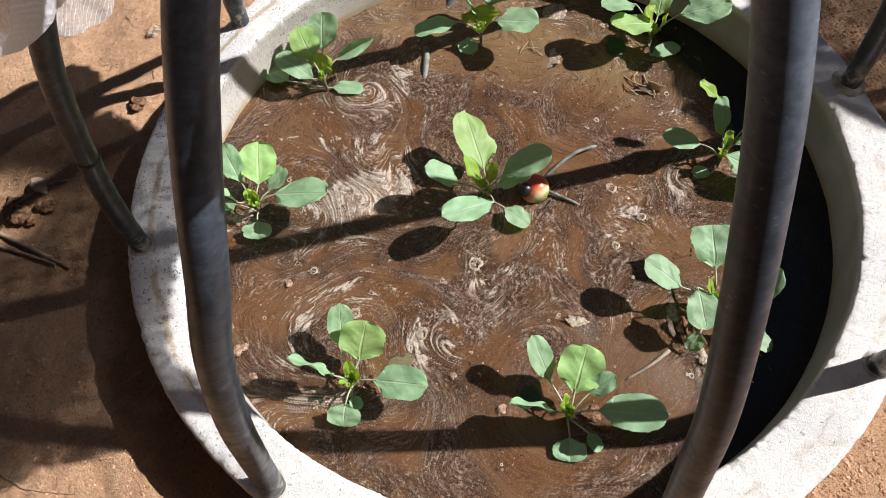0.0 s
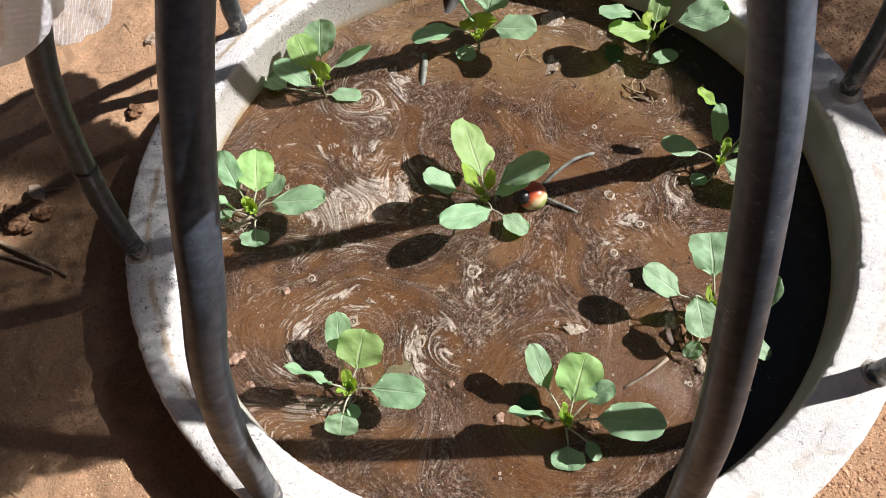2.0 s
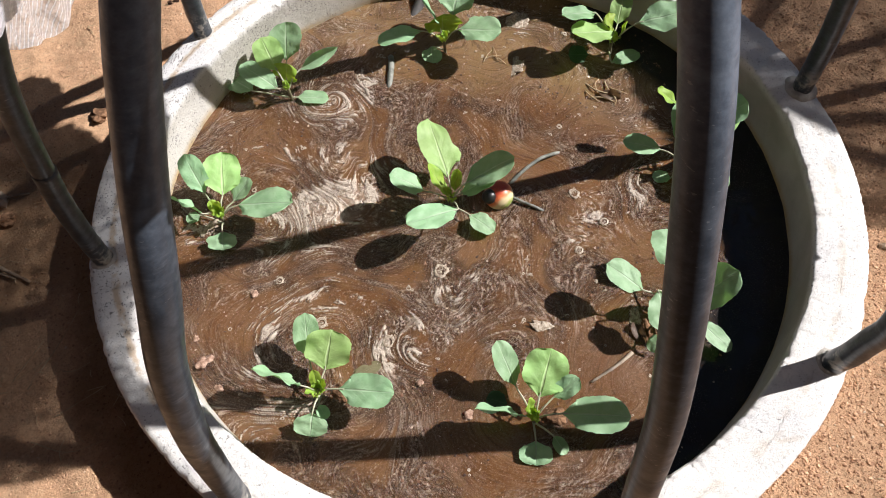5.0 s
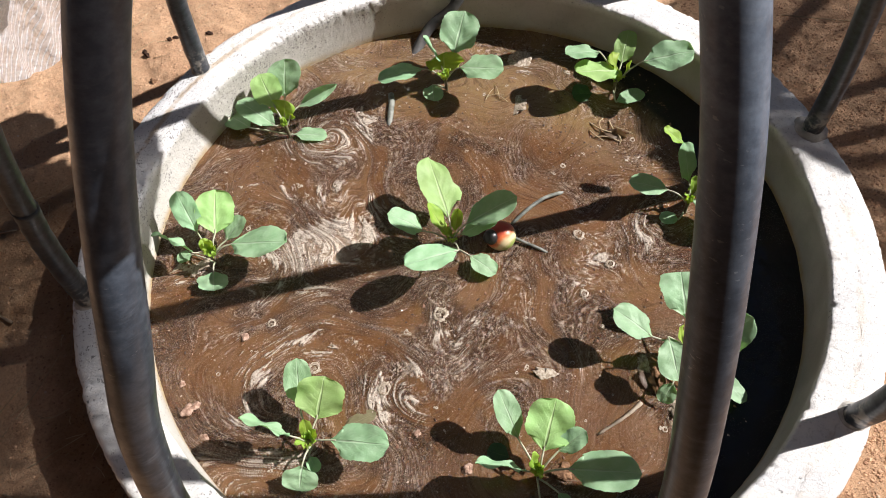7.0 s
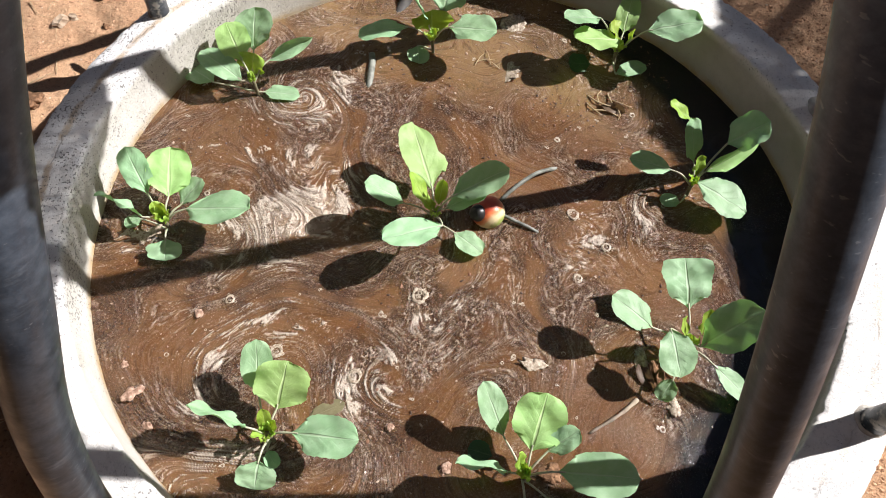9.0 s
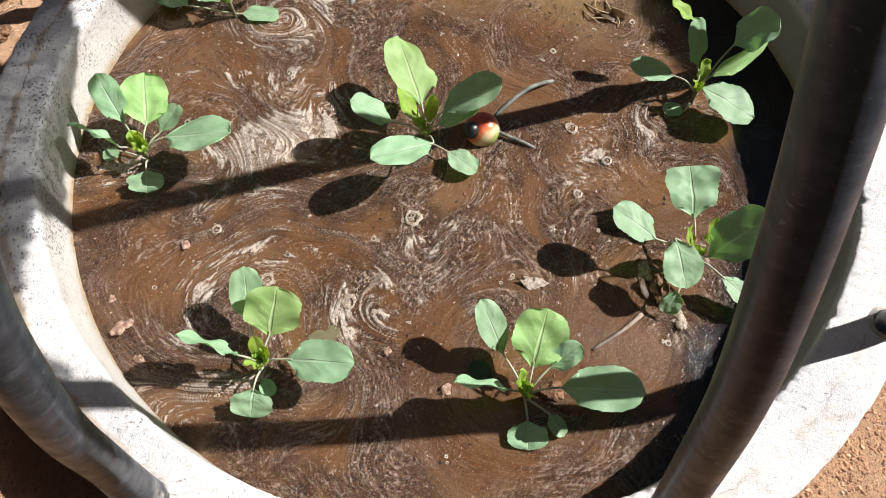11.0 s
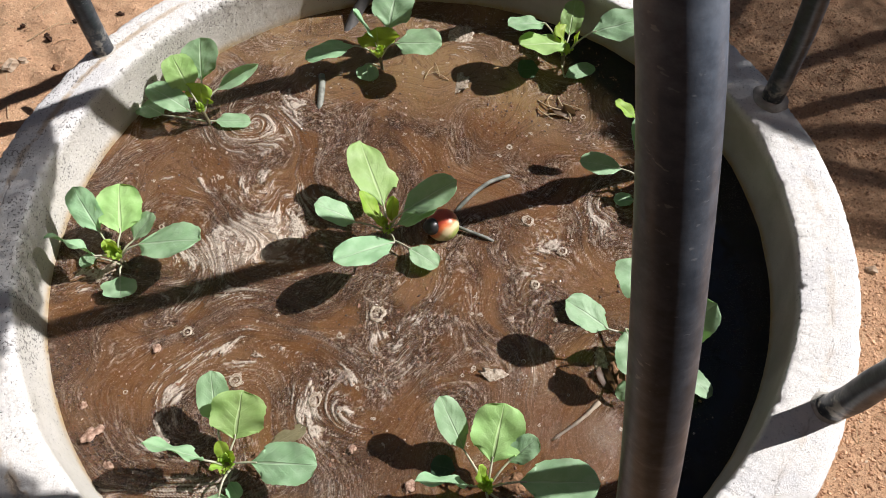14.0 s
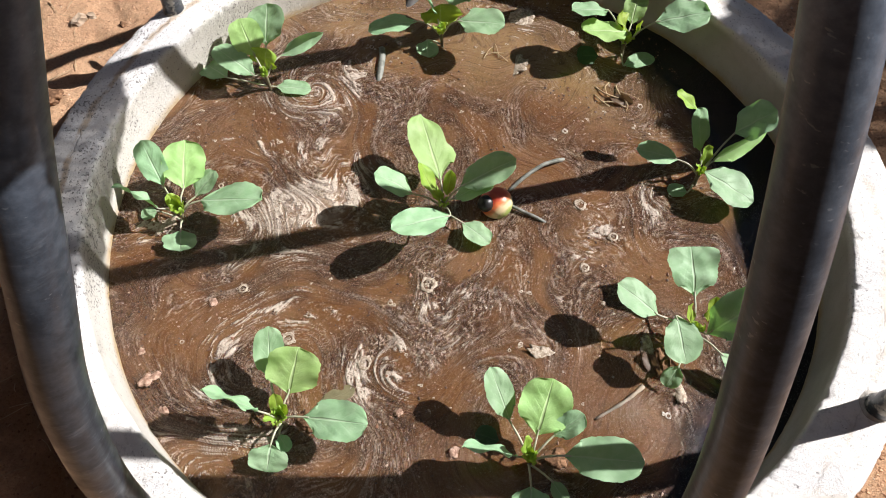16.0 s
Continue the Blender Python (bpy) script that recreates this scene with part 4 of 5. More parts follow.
seedling("young cabbage seedling with a bright yellow-green fan leaf beside a hose", -0.043, 0.397, [
    (-0.046, 0.004, 0.061, -166, 2, 0.100, 0.054, 0),
    (0.032, -0.006, 0.071, -14, 10, 0.094, 0.076, 0),
    (0.020, 0.049, 0.057, 71, 36, 0.096, 0.083, 0),
    (-0.002, 0.015, 0.041, 89, 72, 0.044, 0.078, 2),
    (-0.029, 0.008, 0.010, -86, -5, 0.044, 0.045, 0),
    (-0.014, 0.029, 0.061, -167, 68, 0.066, 0.064, 0),
])
seedling("young cabbage seedling with pale leaves standing at the shaded edge", 0.322, 0.375, [
    (-0.037, 0.037, 0.082, -166, 15, 0.081, 0.053, 0),
    (0.002, 0.008, 0.054, -164, 18, 0.104, 0.067, 1),
    (0.013, 0.031, 0.054, 74, 25, 0.077, 0.045, 1),
    (0.044, -0.006, 0.092, -2, 18, 0.100, 0.073, 0),
    (-0.001, -0.039, 0.012, 22, 2, 0.070, 0.036, 0),
    (0.008, 0.028, 0.041, 166, 52, 0.044, 0.048, 2),
    (0.016, 0.004, 0.041, 19, 73, 0.043, 0.022, 2),
    (-0.046, -0.005, 0.005, 178, 0, 0.044, 0.050, 4),
])

# ---- plastic cover pushed up over the hoops ----


def dome(z):
    """The hoops' radius at a height."""
    zs = [q[1] for q in PROFILE] + [1.10]
    return float(np.interp(z, zs, [q[0] for q in PROFILE] + [0.0]))


def sheet_mesh(x, low, start, end, gap, top=1.115):
    """A crumpled sheet on the hoops between two headings. low: heading and height of its lower edge; gap: how far outside the hoops' middle line it lies."""
    bm = bmesh.new()
    nu, nv, grid = int((end - start) * 1.1), 44, []
    heads, zs = [q[0] for q in low], [q[1] for q in low]
    for i in range(nu + 1):
        az = start + (end - start) * i / nu
        zb = float(np.interp(az, heads, zs)) + 0.008 * noise.noise(Vector((az * 0.16, 1, x)))
        row = []
        for j in range(nv + 1):
            t = j / nv
            z = zb + (top - zb) * math.sin(t * math.pi / 2) ** 0.9
            rr = dome(z) + (gap + 0.014 * (1 - t) + float(np.interp(az, (90, 110, 140, 160), (0, 0.05, 0.05, 0.0))) * (1 - t) if gap > 0 else float(np.interp(az, (195, 199, 202), (gap, 0.008, 0.038))))
            fold = noise.noise(Vector((az * 0.20, t * 1.3, x + 3))) * 0.018 + noise.noise(Vector((az * 0.55, t * 3.5, x))) * 0.008
            rr += (fold if gap > 0 else -abs(fold)) * (1.2 - t * 0.9)
            a = radians(az)
            row.append(bm.verts.new((rr * math.cos(a), rr * math.sin(a), z + 0.006 * noise.noise(Vector((az * 0.3, t * 5, 4))) * min(1, t * 4) + (0.03 if z > 1.0 else 0.0))))
        grid.append(row)
    for i in range(nu):
        for j in range(nv):
            bm.faces.new((grid[i][j], grid[i + 1][j], grid[i + 1][j + 1], grid[i][j + 1]))
    return bm


def build_cover(label, x, y, low, start, end, flap=None, film=FILM):
    cover = thing("plastic_cover", x, y, 0, label, "plastic sheet")
    part("sheet", sheet_mesh(x, low, start, end, 0.016), film, cover)
    if flap:
        part("flap", sheet_mesh(x + 1, flap, flap[0][0], flap[-1][0], -0.024, 0.93), MILKY, cover, "milky folded flap of the sheet")
    return cover


# upper edge lies out of view, its height set by the shade it casts
build_cover("crumpled clear plastic sheet pushed up over the pipe hoops", 0, 0,
            ((-134, 0.90), (-100, 0.93), (-60, 0.93), (-43, 0.92), (-36, 0.86), (-27, 0.86), (-22, 0.905), (-8, 0.925), (7, 0.928), (13, 0.89), (20, 0.875), (30, 0.87), (60, 0.83), (78, 0.80), (86, 0.80), (92, 0.75), (100, 0.70), (115, 0.61), (130, 0.55), (150, 0.49), (160, 0.43), (165.5, 0.375),
             (168, 0.36), (171, 0.363), (174, 0.385), (177, 0.412), (181, 0.447), (186, 0.50), (190, 0.56), (198, 0.66), (206, 0.78), (214, 0.86), (226, 0.90)), -134, 226,
            ((180, 0.66), (185, 0.578), (191.5, 0.592), (196, 0.608), (198, 0.602), (200, 0.602), (202, 0.619), (206, 0.65), (212, 0.70), (220, 0.85)))

# ---- float beside the middle seedling ----


def build_float(x, y):
    ob = thing("float_ball", x, y, 0.010, "faded red plastic float with a black cap, in muddy water", "float")
    bm = bmesh.new()
    bmesh.ops.create_uvsphere(bm, u_segments=32, v_segments=20, radius=0.029)
    for v in bm.verts:
        v.co.z *= 0.92
        v.co *= 1 + 0.02 * noise.noise(v.co * 60)
    part("body", bm, FLOAT, ob)
    bm = bmesh.new()
    tube(bm, [(0, 0, 0.024), (0, 0, 0.028), (0, 0, 0.033), (0, 0, 0.037), (0, 0, 0.038)], [0.0145, 0.0148, 0.0125, 0.0105, 0.006], 20)
    cap = part("cap", bm, BLACK, ob, "black cap")
    cap.rotation_euler = (0.35, -0.95, 0.1)
    bm = bmesh.new()
    tube(bm, spline([(0.024, 0.033, -0.012), (0.05, 0.056, -0.004), (0.085, 0.082, 0.0), (0.112, 0.096, -0.004), (0.131, 0.107, -0.014)], 5), 0.0036, 10)
    part("tube", bm, GREY, ob, "thin grey tube")
    bm = bmesh.new()
    tube(bm, spline([(0.026, -0.004, -0.002), (0.045, -0.014, -0.004), (0.07, -0.026, -0.006), (0.094, -0.036, -0.016)], 5), 0.0030, 10)
    part("tube", bm, GREY, ob, "thin grey tube")


build_float(0.056, 0.006)

# ---- inlet hose over the far rim, and the grey tube end ----
hose = thing("inlet_hose", -0.02, 0.60, 0.06, "dusty dark plastic hose hanging over the planter rim into the water", "hose")
part("hose_tube", tube(bmesh.new(), spline([(-0.143, -0.205, -0.075), (-0.118, -0.14, -0.082), (-0.096, -0.085, -0.072), (-0.076, -0.048, -0.052), (-0.052, -0.026, -0.030), (-0.006, -0.014, 0.004), (0.030, 0.010, 0.045), (0.062, 0.050, 0.064),
                                            (0.11, 0.10, 0.050), (0.17, 0.18, -0.02), (0.26, 0.34, -0.055), (0.40, 0.56, -0.06)], 6), 0.0122, 16), HOSE, hose)
stub = thing("tube_end", -0.164, 0.34, 0.0, "weathered grey tube end lying in the water", "tube")
part("tube", tube(bmesh.new(), spline([(0.0, 0.050, -0.002), (0.002, 0.02, 0.002), (0.0, -0.015, 0.001), (-0.003, -0.045, -0.008)], 5), 0.0068, 14), GREY, stub)

# ---- foam, clods and twigs on the water ----


def bubble(bm, x, y, r, rng, n=20, hole=0.58):
    """A flat uneven ring of froth with open water in it."""
    rows, ph = [], rng.uniform(0, 60)
    for f, z in ((1.0, 0.0), (0.5 + 0.5 * (hole + 1) * 0.5 + 0.04, 0.07), (hole, 0.0)):
        row = []
        for j in range(n):
            t = 2 * math.pi * j / n
            k = r * f * (1 + 0.26 * noise.noise(Vector((math.cos(t) * 1.3 + ph, math.sin(t) * 1.3, f * 2.2))) + 0.20 * noise.noise(Vector((math.cos(t) * 4 + ph, math.sin(t) * 4, f * 5))))
            row.append(bm.verts.new((x + k * math.cos(t), y + k * math.sin(t), r * z * (1 + 0.5 * noise.noise(Vector((t * 3, ph, f)))) + 0.0004)))
        rows.append(row)
    for a, b in zip(rows, rows[1:]):
        for j in range(n):
            bm.faces.new((a[j], a[(j + 1) % n], b[(j + 1) % n], b[j]))


rng = random.Random(3)
for x, y, r in ((-0.060, -0.150, 0.0145), (0.205, 0.010, 0.011), (-0.276, -0.246, 0.010), (0.255, -0.055, 0.009), (-0.36, -0.16, 0.008), (0.20, -0.115, 0.008), (-0.155, -0.285, 0.011)):
    bm = bmesh.new()
    bubble(bm, 0, 0, r, rng)
    for i in range(6):
        a, d, s = rng.uniform(0, 6.283), r * rng.choice((0.15, 0.35, 1.05, 1.2)), r * rng.uniform(0.12, 0.28)
        bubble(bm, d * math.cos(a), d * math.sin(a), s, rng)
    ob = tagged(mesh_object("foam_bubble", bm, FOAM), "pale ring of froth floating on the muddy water", "foam", "froth rings")
    ob.location = (x, y, 0.001)
bm = bmesh.new()
for i in range(230):
    a, d = rng.uniform(0, 6.283), 0.56 * math.sqrt(rng.random())
    x, y = d * math.cos(a), d * math.sin(a)
    if noise.noise(Vector((x * 5, y * 5, 2))) + 0.4 * (x > 0.05) * (y < 0.05) < -0.12 or x > 0.41:
        continue
    r = rng.uniform(0.0016, 0.0030) * (2.0 if rng.random() < 0.10 else 1.0)
    bubble(bm, x, y, r, rng, 12, rng.uniform(0.25, 0.6))
    for j in range(rng.choice((0, 0, 1, 2, 4))):
        h, e = rng.uniform(0, 6.283), r * rng.uniform(0.7, 2.0)
        bubble(bm, x + e * math.cos(h), y + e * math.sin(h), r * rng.uniform(0.3, 0.8), rng, 10, rng.uniform(0.1, 0.5))
tagged(mesh_object("small_bubbles", bm, FOAM), "scattered tiny clots of froth on the muddy water", "foam", kind="stuff")


def lump_thing(name, x, y, z, size, mat, label, category, group="", squash=(1, 1, 0.7), seed=1, rough=0.3, sub=3):
    bm = bmesh.new()
    lump(bm, (0, 0, 0), size, random.Random(seed), rough, sub, squash)
    ob = tagged(mesh_object(name, bm, mat, name != "stone"), label, category, group)
    ob.location = (x, y, z)
    return ob


for i, (x, y, s) in enumerate(((-0.478, -0.312, 0.015), (-0.405, -0.184, 0.008), (-0.50, -0.27, 0.006), (-0.445, -0.36, 0.007), (0.30, -0.275, 0.012), (-0.02, -0.42, 0.009), (-0.10, -0.36, 0.007))):
    lump_thing("soil_crumb", x, y, 0.001, s, CRUST, "pinkish crust of soil floating on the muddy water", "soil crumb", "crumbs on the water", (1, 0.72, 0.30), 20 + i, 0.55, 4)
for i, (x, y, s, q) in enumerate(((0.124, 0.466, 0.034, (1, 0.62, 0.028)), (0.107, 0.346, 0.026, (0.85, 0.95, 0.028)), (0.124, -0.268, 0.017, (0.5, 1.3, 0.05)), (0.284, -0.258, 0.017, (1.2, 0.5, 0.10)), (0.318, -0.322, 0.016, (0.5, 1.3, 0.10)), (-0.52, -0.04, 0.022, (1, 0.6, 0.06)), (0.05, 0.45, 0.012, (1.6, 0.5, 0.07)))):
    lump_thing("foam_raft", x, y, 0.0, s, FOAM, "crusty pale scum raft floating on the water", "foam", "scum rafts", q, 40 + i, 0.8, 4)


def crumbs(count, seed):
    """Bits of soil, bark and froth that float on the water, in loose drifts."""
    rng = np.random.default_rng(seed)
    bm = bmesh.new()
    bmesh.ops.create_icosphere(bm, subdivisions=1, radius=1.0)
    base = np.array([v.co[:] for v in bm.verts])
    faces = np.array([[v.index for v in f.verts] for f in bm.faces])
    bm.free()
    verts, tris = [], []
    while len(verts) < count:
        a, d = rng.uniform(0, 2 * math.pi), 0.58 * math.sqrt(rng.random())
        x, y = d * math.cos(a), d * math.sin(a)
        if x > 0.43 or noise.noise(Vector((x * 6, y * 6, 8))) + 0.5 * noise.noise(Vector((x * 17, y * 17, 3))) + 0.5 * (y - 0.05) < rng.uniform(-0.35, 0.45):
            continue
        s, h = 0.0007 + 0.0030 * rng.random() ** 4, rng.uniform(0, 6.28)
        p = base * s * rng.uniform(0.4, 1.35, (len(base), 1)) * np.array([1, rng.uniform(0.3, 0.9), 0.35])
        p = np.stack([p[:, 0] * math.cos(h) - p[:, 1] * math.sin(h), p[:, 0] * math.sin(h) + p[:, 1] * math.cos(h), p[:, 2]], 1)
        tris.append(faces + len(verts) * len(base))
        verts.append(p + (x, y, 0.0006))
    me = bpy.data.meshes.new("floating_crumbs")
    me.from_pydata(np.concatenate(verts).tolist(), [], np.concatenate(tris).tolist())
    k = Mat("floating_debris", 0.5, 0.5)
    isle = k.n.new("ShaderNodeNewGeometry").outputs["Random Per Island"]
    c = k.mix(k.ramp(isle, 0.3, 0.5), (0.045, 0.02, 0.012), (0.20, 0.095, 0.055))
    k.colour(k.mix(k.ramp(isle, 0.70, 0.85), c, (0.38, 0.28, 0.21)))
    me.materials.append(k.m)
    return tagged(new("floating_crumbs", me), "fine crumbs of soil and bark on the muddy water", "debris", kind="stuff")


crumbs(6500, 21)


def twig(name, pts, r, mat, label, category="twig", z=0.0, group=""):
    bm = bmesh.new()
    line = spline(pts, 5)
    tube(bm, line, [r * (1 - 0.5 * i / len(line)) * (1 + 0.15 * math.sin(i * 2.3)) for i in range(len(line))], 7)
    return tagged(mesh_object(name, bm, mat), label, category, group)


twig("floating_twig", [(0.268, -0.318, 0.001), (0.236, -0.342, 0.004), (0.190, -0.368, 0.0)], 0.0036, PEG, "pale weathered twig lying in the muddy water")
for x, y, head, length, width, seed in ((0.283, 0.262, -20, 0.05, 0.022, 4), (0.278, -0.262, -70, 0.045, 0.022, 6)):
    ob = tagged(mesh_object("dead_leaf", blade(length, width, 3, random.Random(seed)), DEAD), "curled brown dead leaf lying in the muddy water", "dead leaf", "dead leaves")
    ob.matrix_basis = pose(x, y, 0.002, 0, 0, head - 90) @ pose(0, 0, 0, 4, 25, 0)
for i, pts in enumerate((((0.262, 0.288), (0.276, 0.270), (0.300, 0.258), (0.322, 0.262)), ((0.268, 0.250), (0.290, 0.246), (0.316, 0.236)), ((0.302, 0.292), (0.306, 0.268), (0.318, 0.240), (0.314, 0.226)),
                         ((0.258, 0.268), (0.266, 0.252), (0.284, 0.238)), ((0.290, 0.300), (0.280, 0.284), (0.284, 0.262)), ((0.310, 0.276), (0.330, 0.262), (0.346, 0.256)))):
    twig("dry_root", [(x, y, 0.001 + 0.004 * (0 < j < len(pts) - 1)) for j, (x, y) in enumerate(pts)], 0.0017 - 0.0001 * i, STRAW, "pale dried root stuck in the muddy water", "root", group="dry roots in the water")
# a clod with pale scum at the foot of one seedling
lump_thing("soil_clod", 0.303, -0.287, 0.002, 0.020, CLOD, "orange-brown clod of soil at a seedling's foot", "clod", "clods at the seedlings", (0.75, 1.2, 0.42), 71, 0.5, 4)
lump_thing("soil_clod", -0.232, -0.376, 0.002, 0.014, CLOD, "orange-brown clod of soil at a seedling's foot", "clod", "clods at the seedlings", (1.2, 0.8, 0.45), 72, 0.5, 4)
lump_thing("soil_clod", 0.128, -0.425, 0.002, 0.014, CLOD, "orange-brown clod of soil at a seedling's foot", "clod", "clods at the seedlings", (1.2, 0.8, 0.45), 73, 0.5, 4)
for dx, dy, h in ((0, 0, 10), (0.006, 0.012, 100), (-0.012, 0.004, 60), (0.012, -0.008, 140)):
    a = radians(h)
    twig("straw", [(0.065 + dx - 0.02 * math.cos(a), 0.375 + dy - 0.02 * math.sin(a), 0.002), (0.065 + dx, 0.375 + dy, 0.006), (0.065 + dx + 0.02 * math.cos(a), 0.375 + dy + 0.02 * math.sin(a), 0.001)], 0.0009, STRAW, "thin pale straw on the muddy water", "straw", group="straws on the water")

# ---- stones, clods, straw and grit on the ground ----


def on_ground(x, y):
    return ground_height(x, y)


for i, (x, y, s, m, nm) in enumerate(((-0.957, 0.046, 0.022, STONE, "stone"), (-0.813, 0.476, 0.017, STONE, "stone"), (-0.79, 0.49, 0.010, STONE, "stone"), (-0.800, 0.259, 0.022, CLOD, "clod"), (-0.985, -0.02, 0.026, CLOD, "clod"),
                                      (-0.93, 0.0, 0.020, CLOD, "clod"), (-1.01, 0.01, 0.016, CLOD, "clod"), (-0.96, -0.035, 0.013, CLOD, "clod"), (0.82, -0.36, 0.012, STONE, "stone"), (0.77, -0.12, 0.010, STONE, "stone"), (0.76, -0.44, 0.014, CLOD, "clod"), (-0.72, 0.47, 0.008, CLOD, "clod"), (0.66, -0.52, 0.009, STONE, "stone"))):
    lump_thing(nm, x, y, on_ground(x, y) + s * 0.25, s, m, "dusty pale stone on the bare soil" if nm == "stone" else "crumbly reddish clod of soil on the ground", nm, nm + "s on the ground", (1, 0.8, 0.6), 60 + i, 0.6 if nm == "stone" else 0.42, 2 if nm == "stone" else 4)

for pts, r, mat, nm, lab in (
        ([(-1.03, -0.055), (-0.95, -0.09), (-0.89, -0.12), (-0.842, -0.142)], 0.0055, BARK, "twig", "dry grey-brown twig lying on the soil"),
        ([(-1.01, -0.09), (-0.94, -0.11), (-0.87, -0.137)], 0.004, BARK, "twig", "dry grey-brown twig lying on the soil"),
        ([(-1.0, 0.0), (-0.95, 0.045), (-0.90, 0.06)], 0.0035, BARK, "twig", "dry grey-brown twig lying on the soil"),
        ([(-0.82, -0.335), (-0.80, -0.29), (-0.785, -0.26)], 0.0008, STRAW, "straw", "thin pale straw lying on the soil"),
        ([(-0.79, -0.35), (-0.755, -0.27), (-0.735, -0.20)], 0.0008, STRAW, "straw", "thin pale straw lying on the soil"),
        ([(-0.73, -0.40), (-0.69, -0.375), (-0.655, -0.35)], 0.0008, STRAW, "straw", "thin pale straw lying on the soil"),
        ([(-0.76, -0.44), (-0.69, -0.46), (-0.63, -0.44)], 0.0008, STRAW, "straw", "thin pale straw lying on the soil"),
        ([(-0.83, 0.29), (-0.79, 0.33)], 0.0009, STRAW, "straw", "thin pale straw lying on the soil"),
        ([(0.76, 0.62), (0.90, 0.60), (1.0, 0.57)], 0.0013, STRAW, "straw", "long pale straw lying on the soil"),
        ([(0.86, 0.42), (0.90, 0.47)], 0.0009, STRAW, "straw", "thin pale straw lying on the soil"),
        ([(0.72, -0.43), (0.74, -0.49)], 0.0008, STRAW, "straw", "thin pale straw lying on the soil"),
        ([(-0.805, 0.642), (-0.79, 0.67), (-0.781, 0.703)], 0.0009, STRAW, "straw", "thin pale straw lying on the soil"),
        ([(-0.734, 0.591), (-0.707, 0.590)], 0.0010, STRAW, "straw", "thin pale straw lying on the soil"),
        ([(-0.892, 0.322), (-0.869, 0.353)], 0.0010, STRAW, "straw", "thin pale straw lying on the soil"),
        ([(-0.888, 0.526), (-0.862, 0.492)], 0.0011, STRAW, "straw", "thin pale straw lying on the soil"),
        ([(-0.846, 0.506), (-0.84, 0.528)], 0.0009, STRAW, "straw", "thin pale straw lying on the soil"),
        ([(-0.791, 0.371), (-0.777, 0.328)], 0.0008, STRAW, "straw", "thin pale straw lying on the soil"),
        ([(-0.854, -0.523), (-0.788, -0.547), (-0.715, -0.553)], 0.0008, STRAW, "straw", "thin pale straw lying on the soil"),
        ([(-0.732, -0.321), (-0.71, -0.318), (-0.689, -0.303)], 0.0008, STRAW, "straw", "thin pale straw lying on the soil"),
        ([(-0.80, 0.55), (-0.74, 0.60)], 0.0009, STRAW, "straw", "thin pale straw lying on the soil")):
    line = [(x, y, on_ground(x, y) + r * 1.1 + 0.002) for x, y in pts]
    if len(line) == 2:
        line.insert(1, tuple((a + b) / 2 + (0.001 if i == 2 else 0) for i, (a, b) in enumerate(zip(*line))))
    twig(nm, line, r, mat, lab, nm, group=nm + "s on the ground")


def scatter(name, count, lo, hi, mat, label, category, seed, inner=0.70, outer=1.55, power=4, heads=(-0.95, math.pi + 0.95)):
    """Many small rounded grains in one mesh, resting on the ground."""
    rng = np.random.default_rng(seed)
    bm = bmesh.new()
    if hi > 0.005:
        bmesh.ops.create_icosphere(bm, subdivisions=1, radius=1.0)
    else:
        bmesh.ops.create_cone(bm, cap_ends=True, segments=5, radius1=1.0, radius2=0.5, depth=1.1)
        bmesh.ops.triangulate(bm, faces=bm.faces[:])
    base = np.array([v.co[:] for v in bm.verts])
    faces = np.array([[v.index for v in f.verts] for f in bm.faces])
    bm.free()
    verts, tris = [], []
    for i in range(count):
        a, d = rng.uniform(*heads), inner + (outer - inner) * rng.random() ** 1.2
        x, y, s = d * math.cos(a), d * math.sin(a), lo + (hi - lo) * rng.random() ** power
        p = (base + rng.uniform(-0.28, 0.28, base.shape)) * s * np.array([1, rng.uniform(0.55, 1), rng.uniform(0.45, 0.75)])
        h = rng.uniform(0, 6.28)
        p = np.stack([p[:, 0] * math.cos(h) - p[:, 1] * math.sin(h), p[:, 0] * math.sin(h) + p[:, 1] * math.cos(h), p[:, 2]], 1)
        verts.append(p + (x, y, on_ground(x, y) + s * 0.12))
        tris.append(faces + i * len(base))
    me = bpy.data.meshes.new(name)
    me.from_pydata(np.concatenate(verts).tolist(), [], np.concatenate(tris).tolist())
    me.materials.append(mat)
    return tagged(new(name, me), label, category, kind="stuff")


def grit_mat():
    k = Mat("mixed_grit", 0.9, 0.2)
    r = k.n.new("ShaderNodeNewGeometry").outputs["Random Per Island"]
    c = k.mix(k.ramp(r, 0.0, 0.9), (0.32, 0.185, 0.115), (0.68, 0.44, 0.28))
    k.colour(shade_and_splash(k, k.mix(k.ramp(r, 0.97, 0.995), c, (0.60, 0.48, 0.36))))
    return k.m


GRIT = grit_mat()


def fibres(count, seed, x0, x1, y0, y1):
    """Short dry roots and bits of grass, too many to count."""
    rng = random.Random(seed)
    bm = bmesh.new()
    for i in range(count):
        x, y, h, l = rng.uniform(x0, x1), rng.uniform(y0, y1), rng.uniform(0, 6.283), rng.uniform(0.006, 0.036)
        if math.hypot(x, y) < 0.70:
            continue
        pts = []
        for s in range(4):
            h += rng.uniform(-0.25, 0.25)
            pts.append((x, y, on_ground(x, y) + 0.0015 + (0.004 if s in (1, 2) else 0) * rng.random()))
            x, y = x + l / 3 * math.cos(h), y + l / 3 * math.sin(h)
        tube(bm, spline(pts, 2), rng.uniform(0.0003, 0.0007), 4)
    return tagged(mesh_object("dry_fibres", bm, STRAW), "thin dry roots and straw bits on the soil", "straw", kind="stuff")


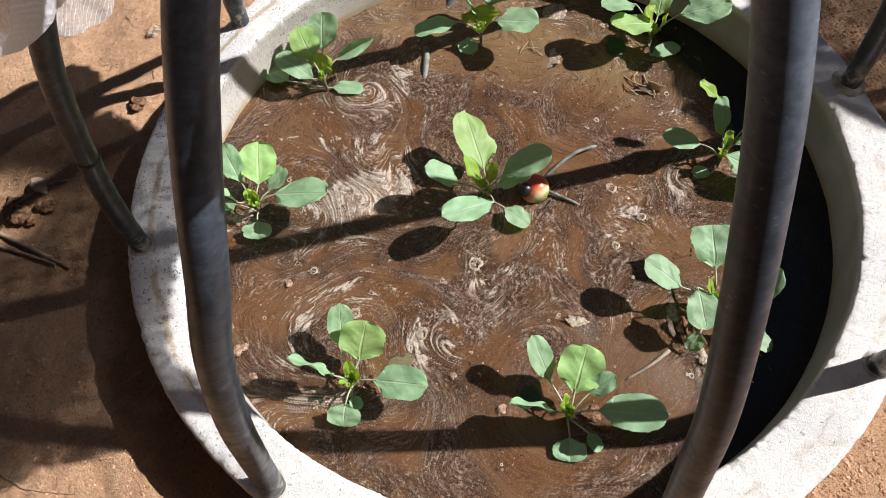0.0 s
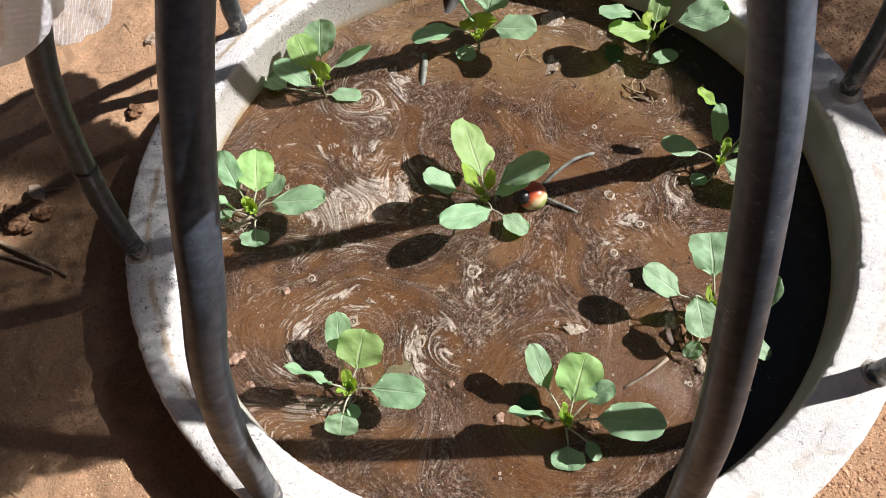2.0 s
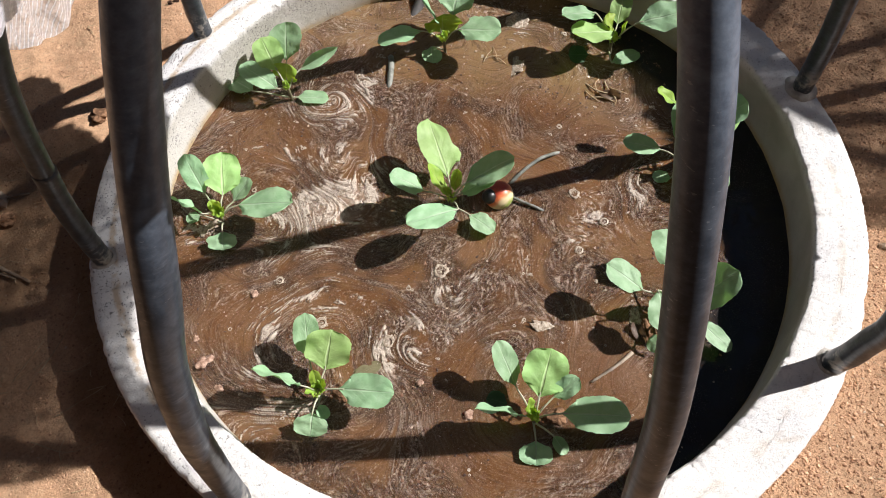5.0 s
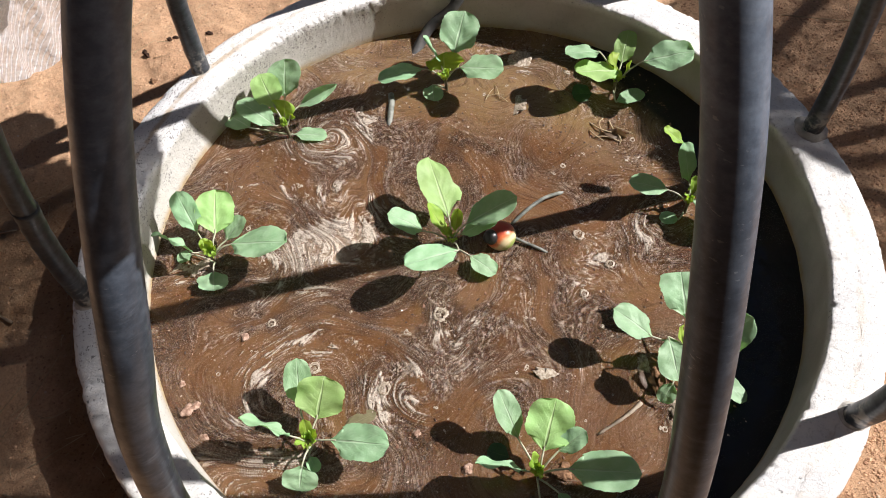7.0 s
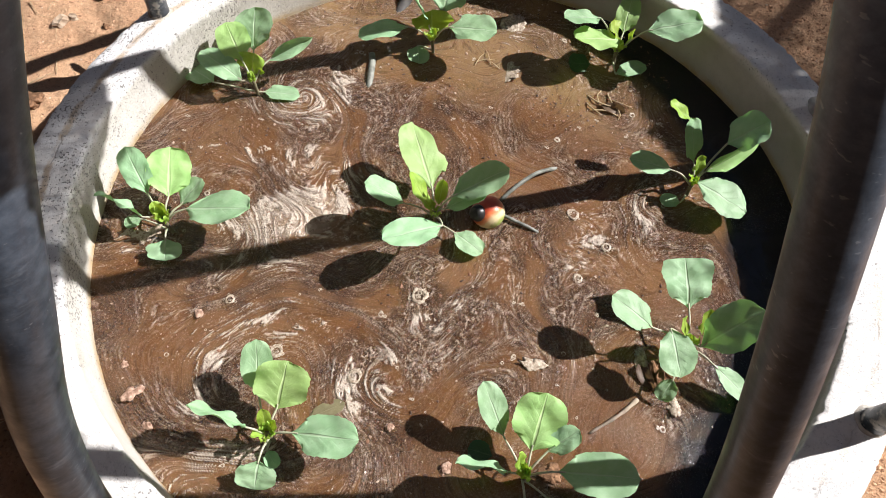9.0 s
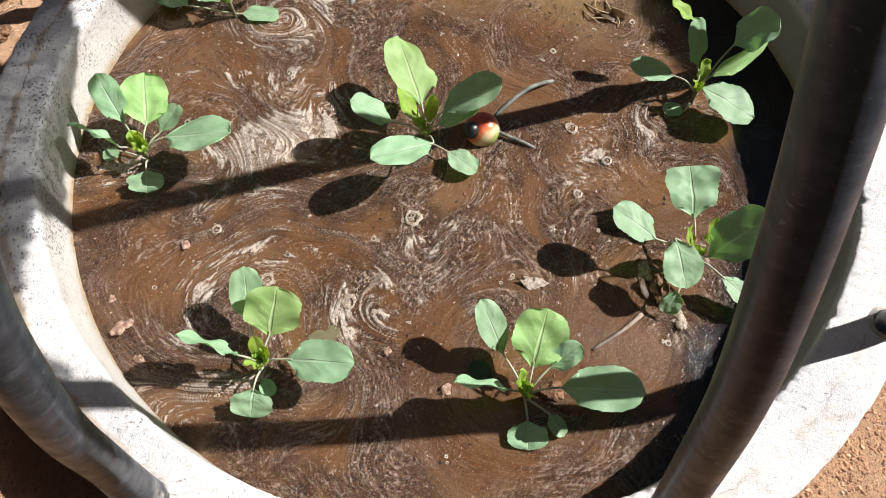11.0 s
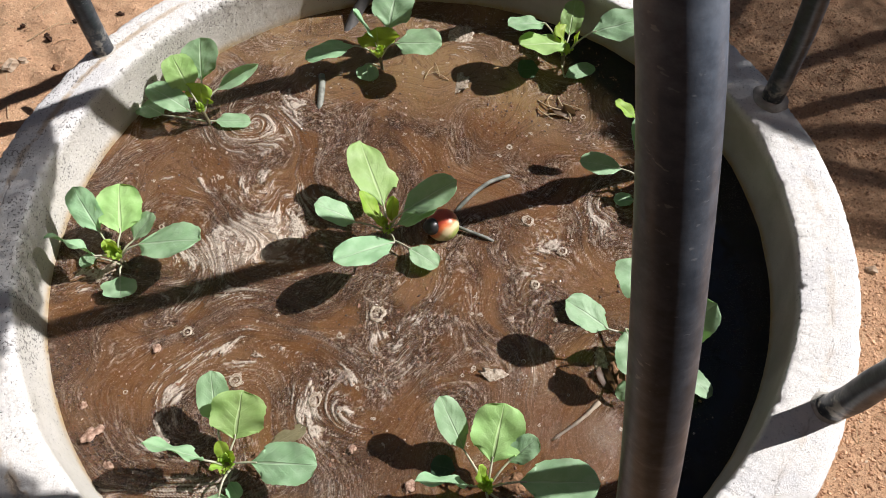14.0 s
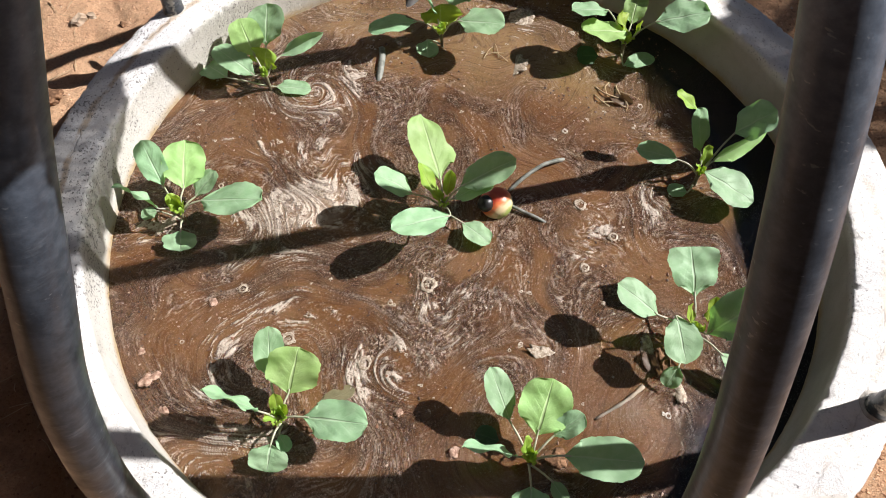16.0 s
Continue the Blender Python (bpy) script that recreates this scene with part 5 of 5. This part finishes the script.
fibres(300, 5, -1.15, -0.62, -0.65, 0.85)
fibres(200, 6, 0.62, 1.15, -0.70, 0.90)
for i, (x, y) in enumerate(((-0.76, 0.565), (-0.752, 0.552), (-0.694, 0.611), (-0.705, 0.60), (-0.619, 0.629), (-0.814, 0.591))):
    lump_thing("dark_crumb", x, y, on_ground(x, y) + 0.003, 0.0065, DARK, "dark lump of dry dung on the bare soil", "crumb", "dark crumbs on the ground", (1, 0.7, 0.6), 90 + i, 0.7, 3)
peg = thing("wedge", -0.568, 0.385, RIM, "thin weathered wooden wedge stuck beside a pipe's foot", "wedge")
bm = bmesh.new()
tube(bm, spline([(0.012, -0.032, -0.002), (0.006, -0.012, 0.010), (-0.004, 0.010, 0.026), (-0.010, 0.022, 0.034)], 4), [0.0045] * 6 + [0.0052] * 4 + [0.0040] * 3, 6)
part("stake", bm, PEG, peg)
scatter("coarse_grit", 20000, 0.0012, 0.0048, GRIT, "coarse crumbs of soil on the bare ground", "grit", 12, 0.692, 1.12, 3, (-0.95, 0.9))
scatter("grit", 60000, 0.0007, 0.0034, GRIT, "loose grit and crumbs on the bare soil", "grit", 11, 0.692, 1.2)

# ---- a planter added out of sight, so that its hoops and cover shade the ground ----
SHADE_PLANTER = (1.95, 0.61)
copy_thing(TANK, pose(SHADE_PLANTER[0], SHADE_PLANTER[1], 0, 0, 0, 8))
copy_thing(POND, pose(SHADE_PLANTER[0], SHADE_PLANTER[1], 0, 0, 0, 8))
for hoop in HOOPS:
    copy_thing(hoop, pose(SHADE_PLANTER[0], SHADE_PLANTER[1], 0, 0, 0, 8) @ Matrix.Diagonal((1, 1, 1.12, 1)))
build_cover("crumpled clear plastic sheet over the added unseen planter's hoops", SHADE_PLANTER[0], SHADE_PLANTER[1], ((0, 0.87), (180, 0.82), (360, 0.87)), 0, 360, film=SPREAD).scale = (1, 1, 1.12)

# ---- plain wall added unseen behind the camera, to cut sky light and bounce ----
bm = bmesh.new()
bmesh.ops.create_cube(bm, size=1.0)
for v in bm.verts:
    v.co = Vector((v.co.x * 7.0, v.co.y * 0.2 - 1.3, v.co.z * 2.8 + 1.3))
bmesh.ops.bevel(bm, geom=bm.edges[:], offset=0.01, segments=2, affect="EDGES")
tagged(mesh_object("sky_block_wall", bm, SKY_BLOCK, False), "plain dark wall added out of view to cut sky light", "wall", kind="structure")
